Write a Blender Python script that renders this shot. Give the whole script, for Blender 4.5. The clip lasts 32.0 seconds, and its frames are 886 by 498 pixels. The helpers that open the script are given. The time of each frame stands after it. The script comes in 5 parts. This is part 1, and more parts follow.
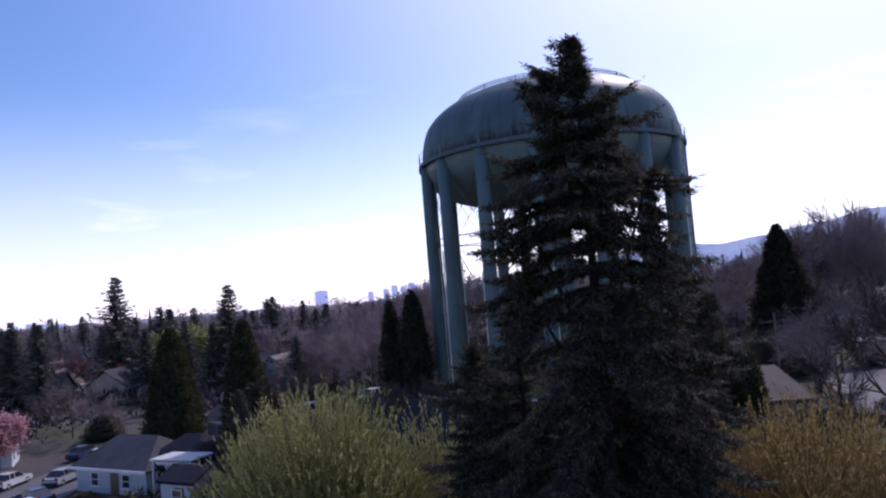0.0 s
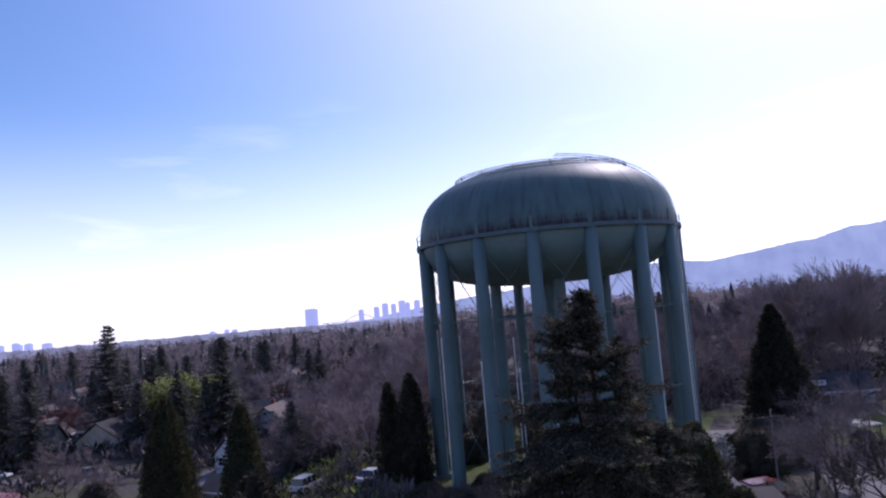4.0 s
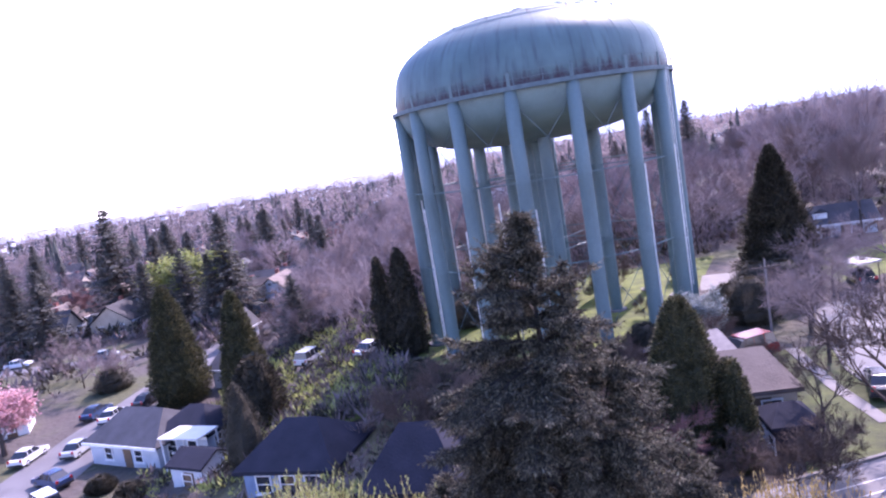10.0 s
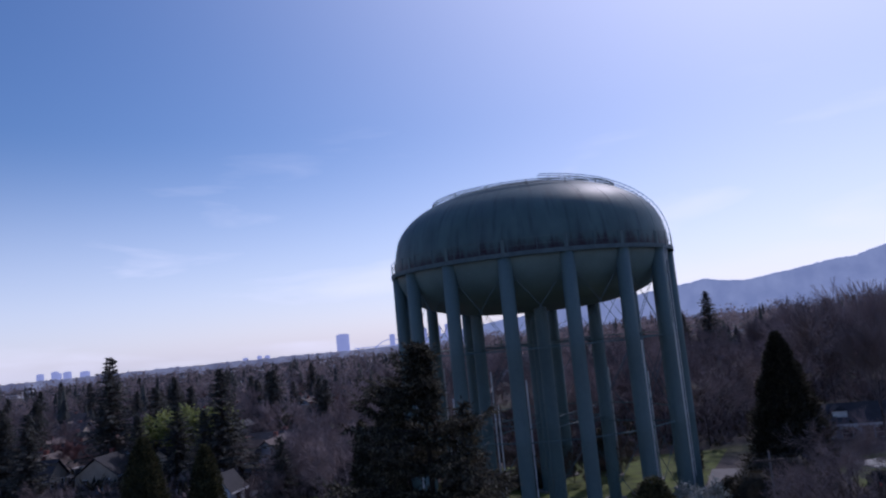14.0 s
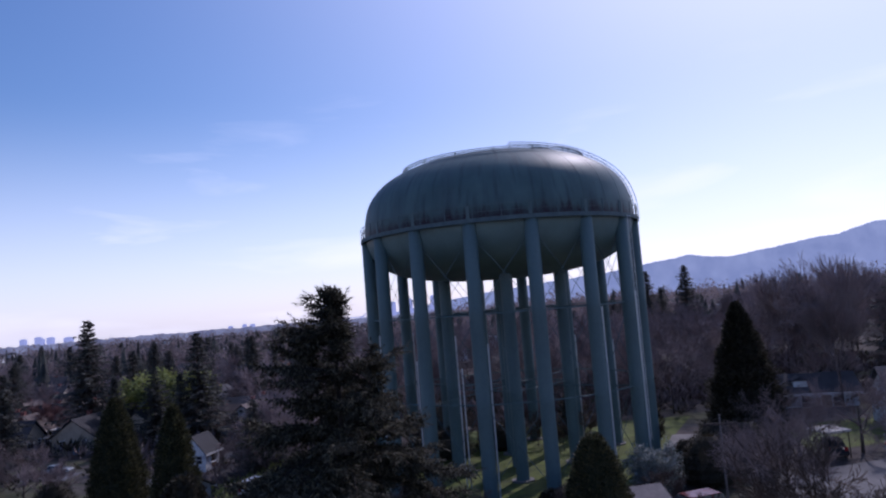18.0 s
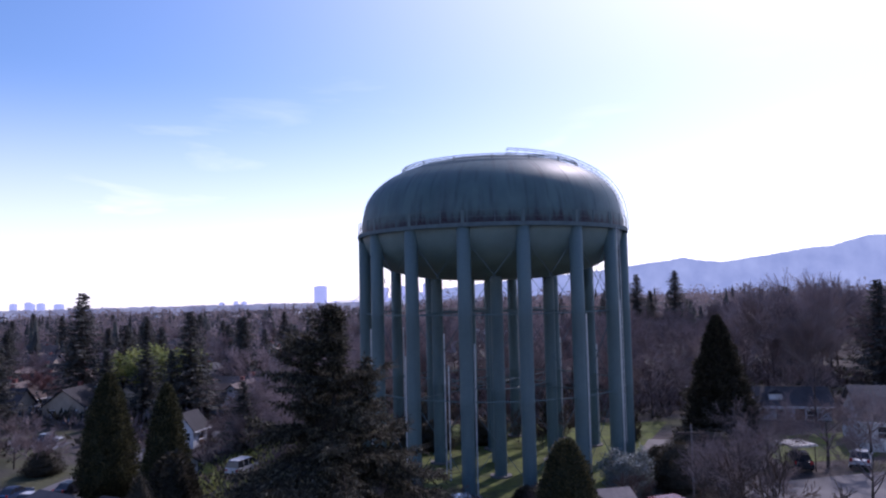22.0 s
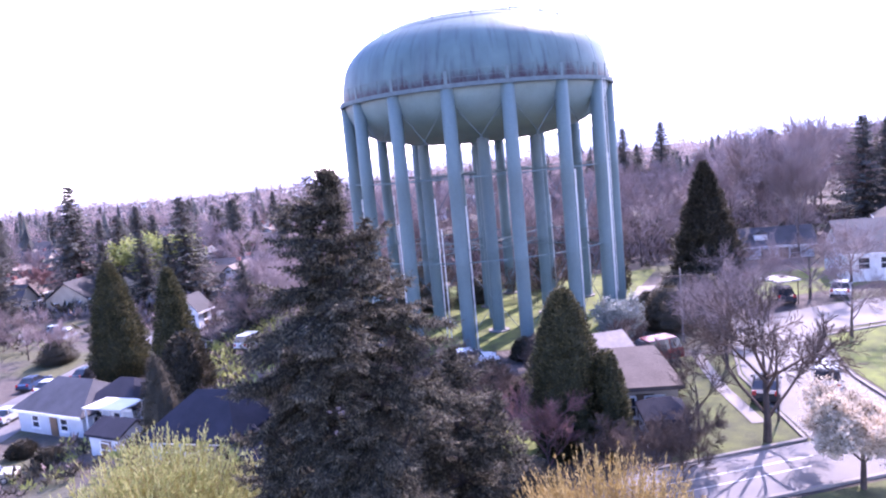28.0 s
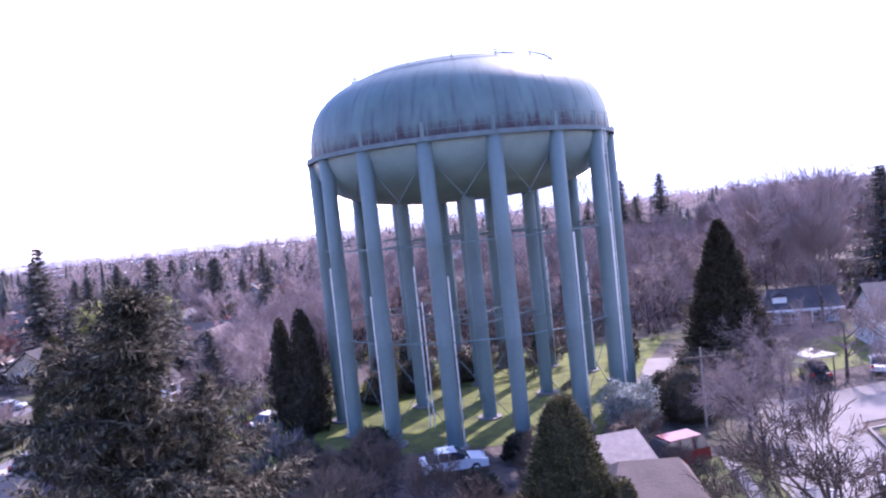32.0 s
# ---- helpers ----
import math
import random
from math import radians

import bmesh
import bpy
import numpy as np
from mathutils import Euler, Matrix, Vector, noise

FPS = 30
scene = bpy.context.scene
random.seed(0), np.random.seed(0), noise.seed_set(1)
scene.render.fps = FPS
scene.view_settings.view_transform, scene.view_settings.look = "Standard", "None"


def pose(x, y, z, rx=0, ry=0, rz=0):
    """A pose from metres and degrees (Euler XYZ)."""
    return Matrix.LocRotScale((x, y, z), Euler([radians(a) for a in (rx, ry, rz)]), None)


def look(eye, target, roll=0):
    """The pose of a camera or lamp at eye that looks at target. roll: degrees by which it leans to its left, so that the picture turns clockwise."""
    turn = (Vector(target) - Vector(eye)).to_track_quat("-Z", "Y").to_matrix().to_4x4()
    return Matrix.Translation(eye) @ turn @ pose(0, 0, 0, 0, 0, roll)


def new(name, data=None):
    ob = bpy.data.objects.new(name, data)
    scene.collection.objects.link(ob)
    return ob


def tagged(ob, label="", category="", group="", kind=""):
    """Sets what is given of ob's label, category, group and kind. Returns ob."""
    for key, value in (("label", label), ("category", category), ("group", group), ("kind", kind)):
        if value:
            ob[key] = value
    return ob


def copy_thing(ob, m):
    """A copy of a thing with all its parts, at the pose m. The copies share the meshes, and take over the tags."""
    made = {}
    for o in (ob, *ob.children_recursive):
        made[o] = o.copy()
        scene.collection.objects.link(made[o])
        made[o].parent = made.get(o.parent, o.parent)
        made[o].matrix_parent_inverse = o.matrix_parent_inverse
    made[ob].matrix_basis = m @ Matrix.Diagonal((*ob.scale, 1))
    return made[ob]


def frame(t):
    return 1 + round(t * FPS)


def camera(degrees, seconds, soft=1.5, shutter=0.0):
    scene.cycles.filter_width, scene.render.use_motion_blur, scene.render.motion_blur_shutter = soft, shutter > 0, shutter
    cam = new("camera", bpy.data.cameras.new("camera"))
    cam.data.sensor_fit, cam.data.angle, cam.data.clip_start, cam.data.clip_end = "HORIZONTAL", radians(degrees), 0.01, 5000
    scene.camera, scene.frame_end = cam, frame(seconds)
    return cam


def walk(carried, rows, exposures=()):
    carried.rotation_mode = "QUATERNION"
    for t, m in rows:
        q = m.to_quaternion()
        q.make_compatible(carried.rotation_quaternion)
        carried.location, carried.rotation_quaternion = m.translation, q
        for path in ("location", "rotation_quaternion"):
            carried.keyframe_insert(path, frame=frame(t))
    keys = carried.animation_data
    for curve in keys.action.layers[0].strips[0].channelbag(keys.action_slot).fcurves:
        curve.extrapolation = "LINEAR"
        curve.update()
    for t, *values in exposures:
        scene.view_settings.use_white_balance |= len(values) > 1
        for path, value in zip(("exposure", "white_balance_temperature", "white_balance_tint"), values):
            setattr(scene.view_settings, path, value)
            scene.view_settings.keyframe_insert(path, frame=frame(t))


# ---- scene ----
cam = camera(64.0, 32.0, soft=2.2)
PATH = [
    (0, (-8.039, -65.651, 8.113), (-8.114, -63.656, 8.233), -4.6),
    (0.5, (-8.029, -65.996, 8.854), (-8.071, -63.999, 8.953), -4.1),
    (1, (-7.996, -66.121, 9.603), (-8.025, -64.123, 9.700), -2.9),
    (1.5, (-7.995, -66.254, 10.393), (-8.039, -64.256, 10.467), -1.4),
    (2, (-8.072, -66.490, 11.253), (-8.108, -64.492, 11.326), -2.0),
    (2.5, (-8.184, -66.649, 12.109), (-8.210, -64.653, 12.228), -4.1),
    (3, (-8.249, -66.686, 12.837), (-8.254, -64.691, 12.971), -6.2),
    (3.5, (-8.236, -66.531, 13.435), (-8.264, -64.540, 13.621), -5.1),
    (5.5, (-8.029, -66.476, 15.111), (-8.100, -64.478, 15.069), -4.8),
    (6, (-7.953, -66.550, 15.155), (-8.001, -64.553, 15.061), -5.0),
    (6.5, (-7.816, -66.410, 15.094), (-7.877, -64.413, 14.995), -5.7),
    (7, (-7.645, -66.301, 15.010), (-7.693, -64.306, 14.873), -6.1),
    (7.5, (-7.399, -65.678, 14.990), (-7.477, -63.685, 14.841), -5.7),
    (8, (-7.123, -64.864, 15.008), (-7.217, -62.873, 14.838), -6.3),
    (8.5, (-6.877, -64.471, 15.039), (-6.949, -62.480, 14.858), -6.9),
    (9, (-6.617, -64.138, 15.129), (-6.698, -62.147, 14.962), -6.6),
    (9.5, (-6.331, -63.803, 15.357), (-6.453, -61.815, 15.173), -6.3),
    (10, (-5.994, -63.743, 15.690), (-6.109, -61.764, 15.427), -9.5),
    (10.5, (-5.582, -63.675, 15.942), (-5.644, -61.686, 16.143), -6.1),
    (11, (-5.202, -63.731, 16.001), (-5.341, -61.820, 16.572), -1.7),
    (12, (-4.870, -61.129, 15.391), (-5.015, -59.160, 15.705), -5.6),
    (12.5, (-4.751, -61.279, 15.153), (-4.852, -59.286, 15.297), -5.6),
    (13, (-4.457, -61.521, 14.909), (-4.515, -59.541, 15.184), -5.1),
    (13.5, (-4.011, -62.067, 14.646), (-4.112, -60.086, 14.900), -6.2),
    (14, (-3.531, -62.511, 14.294), (-3.655, -60.529, 14.531), -5.5),
    (14.5, (-3.084, -62.230, 13.850), (-3.243, -60.253, 14.102), -2.6),
    (15, (-2.724, -61.555, 13.526), (-2.861, -59.570, 13.731), -2.2),
    (15.5, (-2.478, -61.334, 13.436), (-2.600, -59.348, 13.638), -0.6),
    (17.5, (-1.957, -62.334, 13.537), (-2.077, -60.350, 13.755), -1.6),
    (18, (-1.972, -62.995, 13.608), (-2.067, -61.003, 13.763), -4.6),
    (18.5, (-2.032, -63.270, 13.739), (-2.141, -61.275, 13.836), -4.8),
    (19, (-2.089, -63.378, 13.895), (-2.196, -61.381, 13.930), -4.4),
    (19.5, (-2.082, -63.451, 14.018), (-2.194, -61.455, 14.058), -3.5),
    (20, (-2.035, -63.791, 14.111), (-2.142, -61.799, 14.247), -3.7),
    (20.5, (-1.975, -64.314, 14.194), (-2.080, -62.320, 14.316), -4.4),
    (21, (-1.894, -64.646, 14.275), (-2.003, -62.653, 14.401), -3.3),
    (21.5, (-1.795, -64.826, 14.351), (-1.909, -62.833, 14.468), -4.9),
    (22, (-1.733, -64.941, 14.388), (-1.816, -62.946, 14.511), -1.3),
    (22.5, (-1.746, -64.901, 14.358), (-1.841, -62.908, 14.497), -3.4),
    (23, (-1.817, -64.831, 14.278), (-1.921, -62.834, 14.309), -3.2),
    (23.5, (-1.910, -65.068, 14.188), (-2.007, -63.071, 14.243), -3.8),
    (24, (-1.995, -65.472, 14.121), (-2.100, -63.477, 14.197), -3.3),
    (24.5, (-2.062, -65.747, 14.079), (-2.178, -63.752, 14.149), -1.9),
    (25, (-2.119, -66.016, 14.049), (-2.215, -64.021, 13.930), -4.0),
    (25.5, (-2.158, -66.098, 14.028), (-2.242, -64.107, 13.859), -5.2),
    (26, (-2.166, -65.952, 14.020), (-2.243, -63.965, 13.805), -5.9),
    (26.5, (-2.160, -66.069, 14.022), (-2.240, -64.084, 13.790), -6.2),
    (28.5, (-1.788, -63.978, 14.127), (-1.855, -61.995, 13.879), -5.3),
    (29, (-1.648, -62.531, 14.163), (-1.724, -60.545, 13.940), -6.1),
    (29.5, (-1.505, -61.481, 14.208), (-1.562, -59.494, 13.988), -5.7),
    (30, (-1.280, -60.429, 14.272), (-1.357, -58.441, 14.074), -5.9),
    (30.5, (-0.968, -59.674, 14.367), (-1.044, -57.682, 14.201), -6.5),
    (31, (-0.733, -58.973, 14.481), (-0.797, -56.981, 14.324), -6.5),
    (31.5, (-0.676, -58.072, 14.596), (-0.741, -56.076, 14.488), -5.2),
    (32, (-0.703, -57.317, 14.710), (-0.754, -55.320, 14.607), -6.0),
]
EXPOSURES = [
    (0, -0.18, 5895, 33.5), (2, -0.1, 5995, 38), (3, -0.3, 5895, 32.5), (4.5, 0.0, 5895, 34.5), (6, 0.38, 5800, 39), (7, 1.09, 5970, 44), (8, 1.44, 5970, 48), (9, 1.92, 6020, 48), (10, 1.94, 6020, 48), (11, 0.1, 5795, 34.5), (12, -0.96, 5515, 29.5), (13, -0.7, 5725, 31.5),
    (14, -0.84, 5625, 29.5), (15, -0.77, 5675, 29.5), (18, -0.56, 5725, 31.5), (19, 0.02, 5865, 35.5), (20, -0.06, 5915, 35.5), (21, -0.2, 5765, 33.5), (22, -0.07, 5865, 34.5), (23, -0.2, 5765, 33.5), (24, 0.03, 5865, 36.5), (25, 0.5, 5800, 39), (26, 1.5, 5970, 48), (29, 2.36, 6020, 48), (30, 2.34, 6020, 48), (31, 2.16, 6020, 48), (32, 1.9, 6020, 48),
]
walk(cam, [(t, look(eye, target, roll)) for t, eye, target, roll in PATH], EXPOSURES)

# ---- light ----
SUN_AZ, SUN_EL = radians(31), radians(43)
world = bpy.data.worlds.new("sky")
scene.world = world
world.use_nodes = True
wn = world.node_tree.nodes
sky = wn.new("ShaderNodeTexSky")
sky.sky_type, sky.sun_disc = "NISHITA", False
sky.sun_elevation, sky.sun_rotation = SUN_EL, SUN_AZ
sky.air_density, sky.dust_density, sky.ozone_density = 1.0, 0.55, 1.8
wn["Background"].inputs["Strength"].default_value = 0.15
sat = wn.new("ShaderNodeHueSaturation")
sat.inputs["Saturation"].default_value = 1.22
wl = world.node_tree.links
wl.new(sky.outputs["Color"], sat.inputs["Color"])
# thin bright haze round the sun and along the horizon
way, toward, power, amount, wash = wn.new("ShaderNodeTexCoord"), wn.new("ShaderNodeVectorMath"), wn.new("ShaderNodeMath"), wn.new("ShaderNodeMath"), wn.new("ShaderNodeMix")
toward.operation, power.operation, amount.operation = "DOT_PRODUCT", "POWER", "MULTIPLY_ADD"
toward.inputs[1].default_value = (math.sin(SUN_AZ) * math.cos(SUN_EL), math.cos(SUN_AZ) * math.cos(SUN_EL), math.sin(SUN_EL))
power.use_clamp, power.inputs[1].default_value = True, 7.0
wl.new(way.outputs["Generated"], toward.inputs[0])
wl.new(toward.outputs["Value"], power.inputs[0])
sep, low = wn.new("ShaderNodeSeparateXYZ"), wn.new("ShaderNodeMapRange")
low.inputs["From Min"].default_value, low.inputs["From Max"].default_value = 0.0, 0.30
low.inputs["To Min"].default_value, low.inputs["To Max"].default_value = 0.5, 0.0
low.interpolation_type = "SMOOTHSTEP"
wl.new(way.outputs["Generated"], sep.inputs["Vector"])
wl.new(sep.outputs["Z"], low.inputs["Value"])
amount.use_clamp, amount.inputs[1].default_value = True, 0.9
wl.new(power.outputs["Value"], amount.inputs[0])
wl.new(low.outputs["Result"], amount.inputs[2])
wash.data_type = "RGBA"
wash.inputs["B"].default_value = (10.0, 10.6, 11.6, 1)
wl.new(amount.outputs["Value"], wash.inputs["Factor"])
wl.new(sat.outputs["Color"], wash.inputs["A"])
# thin slanting wisps of cirrus low in the sky
tilt, wisp, thin_, band, veil, cirrus = wn.new("ShaderNodeMapping"), wn.new("ShaderNodeTexNoise"), wn.new("ShaderNodeMapRange"), wn.new("ShaderNodeMapRange"), wn.new("ShaderNodeMath"), wn.new("ShaderNodeMix")
tilt.inputs["Rotation"].default_value = (0, radians(24), 0)
tilt.inputs["Scale"].default_value = (2.2, 2.0, 11.0)
wisp.inputs["Scale"].default_value, wisp.inputs["Detail"].default_value, wisp.inputs["Distortion"].default_value = 1.6, 7, 0.4
thin_.inputs["From Min"].default_value, thin_.inputs["From Max"].default_value = 0.54, 0.76
band.inputs["From Min"].default_value, band.inputs["From Max"].default_value = 0.32, 0.12
veil.operation, cirrus.data_type = "MULTIPLY", "RGBA"
thin_.inputs["To Max"].default_value = 0.55
wl.new(way.outputs["Generated"], tilt.inputs["Vector"])
wl.new(tilt.outputs["Vector"], wisp.inputs["Vector"])
wl.new(wisp.outputs["Fac"], thin_.inputs["Value"])
wl.new(sep.outputs["Z"], band.inputs["Value"])
wl.new(thin_.outputs["Result"], veil.inputs[0])
wl.new(band.outputs["Result"], veil.inputs[1])
wl.new(veil.outputs["Value"], cirrus.inputs["Factor"])
cirrus.inputs["B"].default_value = (10.5, 10.8, 11.2, 1)
wl.new(wash.outputs["Result"], cirrus.inputs["A"])
wl.new(cirrus.outputs["Result"], wn["Background"].inputs["Color"])
sun = new("sun", bpy.data.lights.new("sun", "SUN"))
sun.data.energy, sun.data.angle, sun.data.color = 2.9, radians(0.6), (1.0, 0.95, 0.86)
sun_way = Vector((math.sin(SUN_AZ) * math.cos(SUN_EL), math.cos(SUN_AZ) * math.cos(SUN_EL), math.sin(SUN_EL)))
sun.matrix_world = look(sun_way * 200, (0, 0, 0))


# ---- materials ----
def lin(c):
    return (*c, 1.0)


def material(name, colour, second=None, scale=4.0, rough=0.8, metal=0.0, bump=0.0, fine=40.0, spread=0.0, trans=0.0, streak=None):
    """Two-scale noise between two colours, optional fine relief, spread by object and light let through."""
    m = bpy.data.materials.new(name)
    m.use_nodes = True
    n, l = m.node_tree.nodes, m.node_tree.links
    b = n["Principled BSDF"]
    b.inputs["Roughness"].default_value, b.inputs["Metallic"].default_value = rough, metal
    if rough >= 0.7:
        b.inputs["Specular IOR Level"].default_value = 0.2
    second = second or tuple(v * 0.65 for v in colour)
    co = n.new("ShaderNodeTexCoord")
    big, small = n.new("ShaderNodeTexNoise"), n.new("ShaderNodeTexNoise")
    big.inputs["Scale"].default_value, small.inputs["Scale"].default_value = scale, fine
    big.inputs["Detail"].default_value, small.inputs["Detail"].default_value = 5, 3
    if streak:
        mp = n.new("ShaderNodeMapping")
        mp.inputs["Scale"].default_value = streak
        l.new(co.outputs["Object"], mp.inputs["Vector"])
        l.new(mp.outputs["Vector"], big.inputs["Vector"])
    else:
        l.new(co.outputs["Object"], big.inputs["Vector"])
    l.new(co.outputs["Object"], small.inputs["Vector"])
    add = n.new("ShaderNodeMath")
    add.operation, add.inputs[1].default_value = "MULTIPLY_ADD", 0.35
    l.new(small.outputs["Fac"], add.inputs[0])
    l.new(big.outputs["Fac"], add.inputs[2])
    ramp = n.new("ShaderNodeValToRGB")
    ramp.color_ramp.elements[0].position, ramp.color_ramp.elements[1].position = 0.45, 0.9
    ramp.color_ramp.elements[0].color, ramp.color_ramp.elements[1].color = lin(second), lin(colour)
    l.new(add.outputs[0], ramp.inputs["Fac"])
    out = ramp.outputs["Color"]
    if spread:
        info, hsv, mr = n.new("ShaderNodeObjectInfo"), n.new("ShaderNodeHueSaturation"), n.new("ShaderNodeMapRange")
        mr.inputs["To Min"].default_value, mr.inputs["To Max"].default_value = 1 - spread, 1 + spread
        l.new(info.outputs["Random"], mr.inputs["Value"])
        l.new(mr.outputs["Result"], hsv.inputs["Value"])
        l.new(out, hsv.inputs["Color"])
        out = hsv.outputs["Color"]
    l.new(out, b.inputs["Base Color"])
    if bump:
        bp = n.new("ShaderNodeBump")
        bp.inputs["Strength"].default_value, bp.inputs["Distance"].default_value = bump, 0.05
        l.new(small.outputs["Fac"], bp.inputs["Height"])
        l.new(bp.outputs["Normal"], b.inputs["Normal"])
    if trans:
        t, mix = n.new("ShaderNodeBsdfTranslucent"), n.new("ShaderNodeMixShader")
        mix.inputs["Fac"].default_value = trans
        l.new(out, t.inputs["Color"])
        l.new(b.outputs["BSDF"], mix.inputs[1])
        l.new(t.outputs["BSDF"], mix.inputs[2])
        l.new(mix.outputs["Shader"], n["Material Output"].inputs["Surface"])
    return m


def island_leaf(name, a, b_, c, rough=0.7, trans=0.25, mid=0.5):
    """Foliage: the colour varies from clump to clump."""
    m = bpy.data.materials.new(name)
    m.use_nodes = True
    n, l = m.node_tree.nodes, m.node_tree.links
    b = n["Principled BSDF"]
    b.inputs["Roughness"].default_value = rough
    b.inputs["Specular IOR Level"].default_value = 0.2
    g, ramp = n.new("ShaderNodeNewGeometry"), n.new("ShaderNodeValToRGB")
    e = ramp.color_ramp.elements
    e[0].color, e[1].color = lin(a), lin(c)
    e.new(mid).color = lin(b_)
    l.new(g.outputs["Random Per Island"], ramp.inputs["Fac"])
    l.new(ramp.outputs["Color"], b.inputs["Base Color"])
    t, mix = n.new("ShaderNodeBsdfTranslucent"), n.new("ShaderNodeMixShader")
    mix.inputs["Fac"].default_value = trans
    l.new(ramp.outputs["Color"], t.inputs["Color"])
    l.new(b.outputs["BSDF"], mix.inputs[1])
    l.new(t.outputs["BSDF"], mix.inputs[2])
    l.new(mix.outputs["Shader"], n["Material Output"].inputs["Surface"])
    return m


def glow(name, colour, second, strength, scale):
    """The far distance: the lit air before it is painted in as a pale glow."""
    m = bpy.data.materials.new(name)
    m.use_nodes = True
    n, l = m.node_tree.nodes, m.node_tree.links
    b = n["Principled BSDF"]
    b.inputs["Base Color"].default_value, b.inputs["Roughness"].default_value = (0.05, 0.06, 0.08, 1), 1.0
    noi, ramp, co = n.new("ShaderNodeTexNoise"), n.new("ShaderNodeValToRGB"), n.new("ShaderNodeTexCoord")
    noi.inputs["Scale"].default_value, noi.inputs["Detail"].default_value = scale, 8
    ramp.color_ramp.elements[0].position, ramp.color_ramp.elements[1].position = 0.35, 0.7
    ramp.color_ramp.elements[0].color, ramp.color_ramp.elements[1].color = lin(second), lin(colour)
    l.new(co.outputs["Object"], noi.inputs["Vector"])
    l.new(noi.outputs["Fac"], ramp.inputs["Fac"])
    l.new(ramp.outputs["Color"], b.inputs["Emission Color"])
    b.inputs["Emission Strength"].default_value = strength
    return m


M = {}


def tank_paint():
    """Sea-green paint with long run marks down the plates and rust that has crept up from the balcony."""
    m = bpy.data.materials.new("tank_paint")
    m.use_nodes = True
    n, l = m.node_tree.nodes, m.node_tree.links
    b = n["Principled BSDF"]
    b.inputs["Roughness"].default_value, b.inputs["Specular IOR Level"].default_value = 0.5, 0.16

    def node(kind, **sets):
        q = n.new(kind)
        for k, v in sets.items():
            q.inputs[k].default_value = v
        return q

    co, xyz, around, join = n.new("ShaderNodeTexCoord"), n.new("ShaderNodeSeparateXYZ"), n.new("ShaderNodeMath"), n.new("ShaderNodeCombineXYZ")
    around.operation = "ARCTAN2"
    back, low = n.new("ShaderNodeMath"), n.new("ShaderNodeMath")
    back.operation, back.inputs[1].default_value = "MULTIPLY", -1.0
    low.operation, low.inputs[1].default_value = "MULTIPLY", 0.012
    l.new(co.outputs["Object"], xyz.inputs["Vector"])
    l.new(xyz.outputs["Y"], back.inputs[0])
    l.new(xyz.outputs["X"], around.inputs[0])
    l.new(back.outputs[0], around.inputs[1])
    l.new(xyz.outputs["Z"], low.inputs[0])
    l.new(around.outputs[0], join.inputs["X"])
    l.new(low.outputs[0], join.inputs["Y"])
    runs, broad, patch, grain = node("ShaderNodeTexNoise", Scale=26.0, Detail=3.0), node("ShaderNodeTexNoise", Scale=7.0, Detail=3.0), node("ShaderNodeTexNoise", Scale=0.55, Detail=5.0), node("ShaderNodeTexNoise", Scale=7.0, Detail=4.0)
    for q in (runs, broad):
        l.new(join.outputs[0], q.inputs["Vector"])
    for q in (patch, grain):
        l.new(co.outputs["Object"], q.inputs["Vector"])

    def span(src, a, z, lo=0.0, hi=1.0):
        q = node("ShaderNodeMapRange", **{"From Min": a, "From Max": z, "To Min": lo, "To Max": hi})
        l.new(src, q.inputs["Value"])
        return q.outputs["Result"]

    def times(a, c):
        q = n.new("ShaderNodeMath")
        q.operation = "MULTIPLY"
        l.new(a, q.inputs[0])
        l.new(c, q.inputs[1])
        return q.outputs[0]

    def blend(fac, a, colour):
        q = n.new("ShaderNodeMix")
        q.data_type = "RGBA"
        l.new(fac, q.inputs["Factor"])
        if isinstance(a, tuple):
            q.inputs["A"].default_value = lin(a)
        else:
            l.new(a, q.inputs["A"])
        q.inputs["B"].default_value = lin(colour)
        return q.outputs["Result"]

    out = blend(span(patch.outputs["Fac"], 0.35, 0.7), (0.100, 0.162, 0.164), (0.076, 0.126, 0.130))
    out = blend(span(broad.outputs["Fac"], 0.5, 0.72, 0.0, 0.55), out, (0.072, 0.102, 0.114))
    out = blend(span(runs.outputs["Fac"], 0.52, 0.72, 0.0, 0.6), out, (0.05, 0.068, 0.078))
    creep = n.new("ShaderNodeMath")
    creep.operation, creep.inputs[1].default_value = "MULTIPLY_ADD", -1.9
    l.new(runs.outputs["Fac"], creep.inputs[0])
    l.new(xyz.outputs["Z"], creep.inputs[2])
    rust = span(creep.outputs[0], 19.5, 18.75)
    out = blend(times(rust, span(grain.outputs["Fac"], 0.3, 0.55, 0.6, 1.0)), out, (0.042, 0.026, 0.036))
    l.new(out, b.inputs["Base Color"])
    bump = node("ShaderNodeBump", Strength=0.12, Distance=0.05)
    l.new(grain.outputs["Fac"], bump.inputs["Height"])
    l.new(bump.outputs["Normal"], b.inputs["Normal"])
    return m


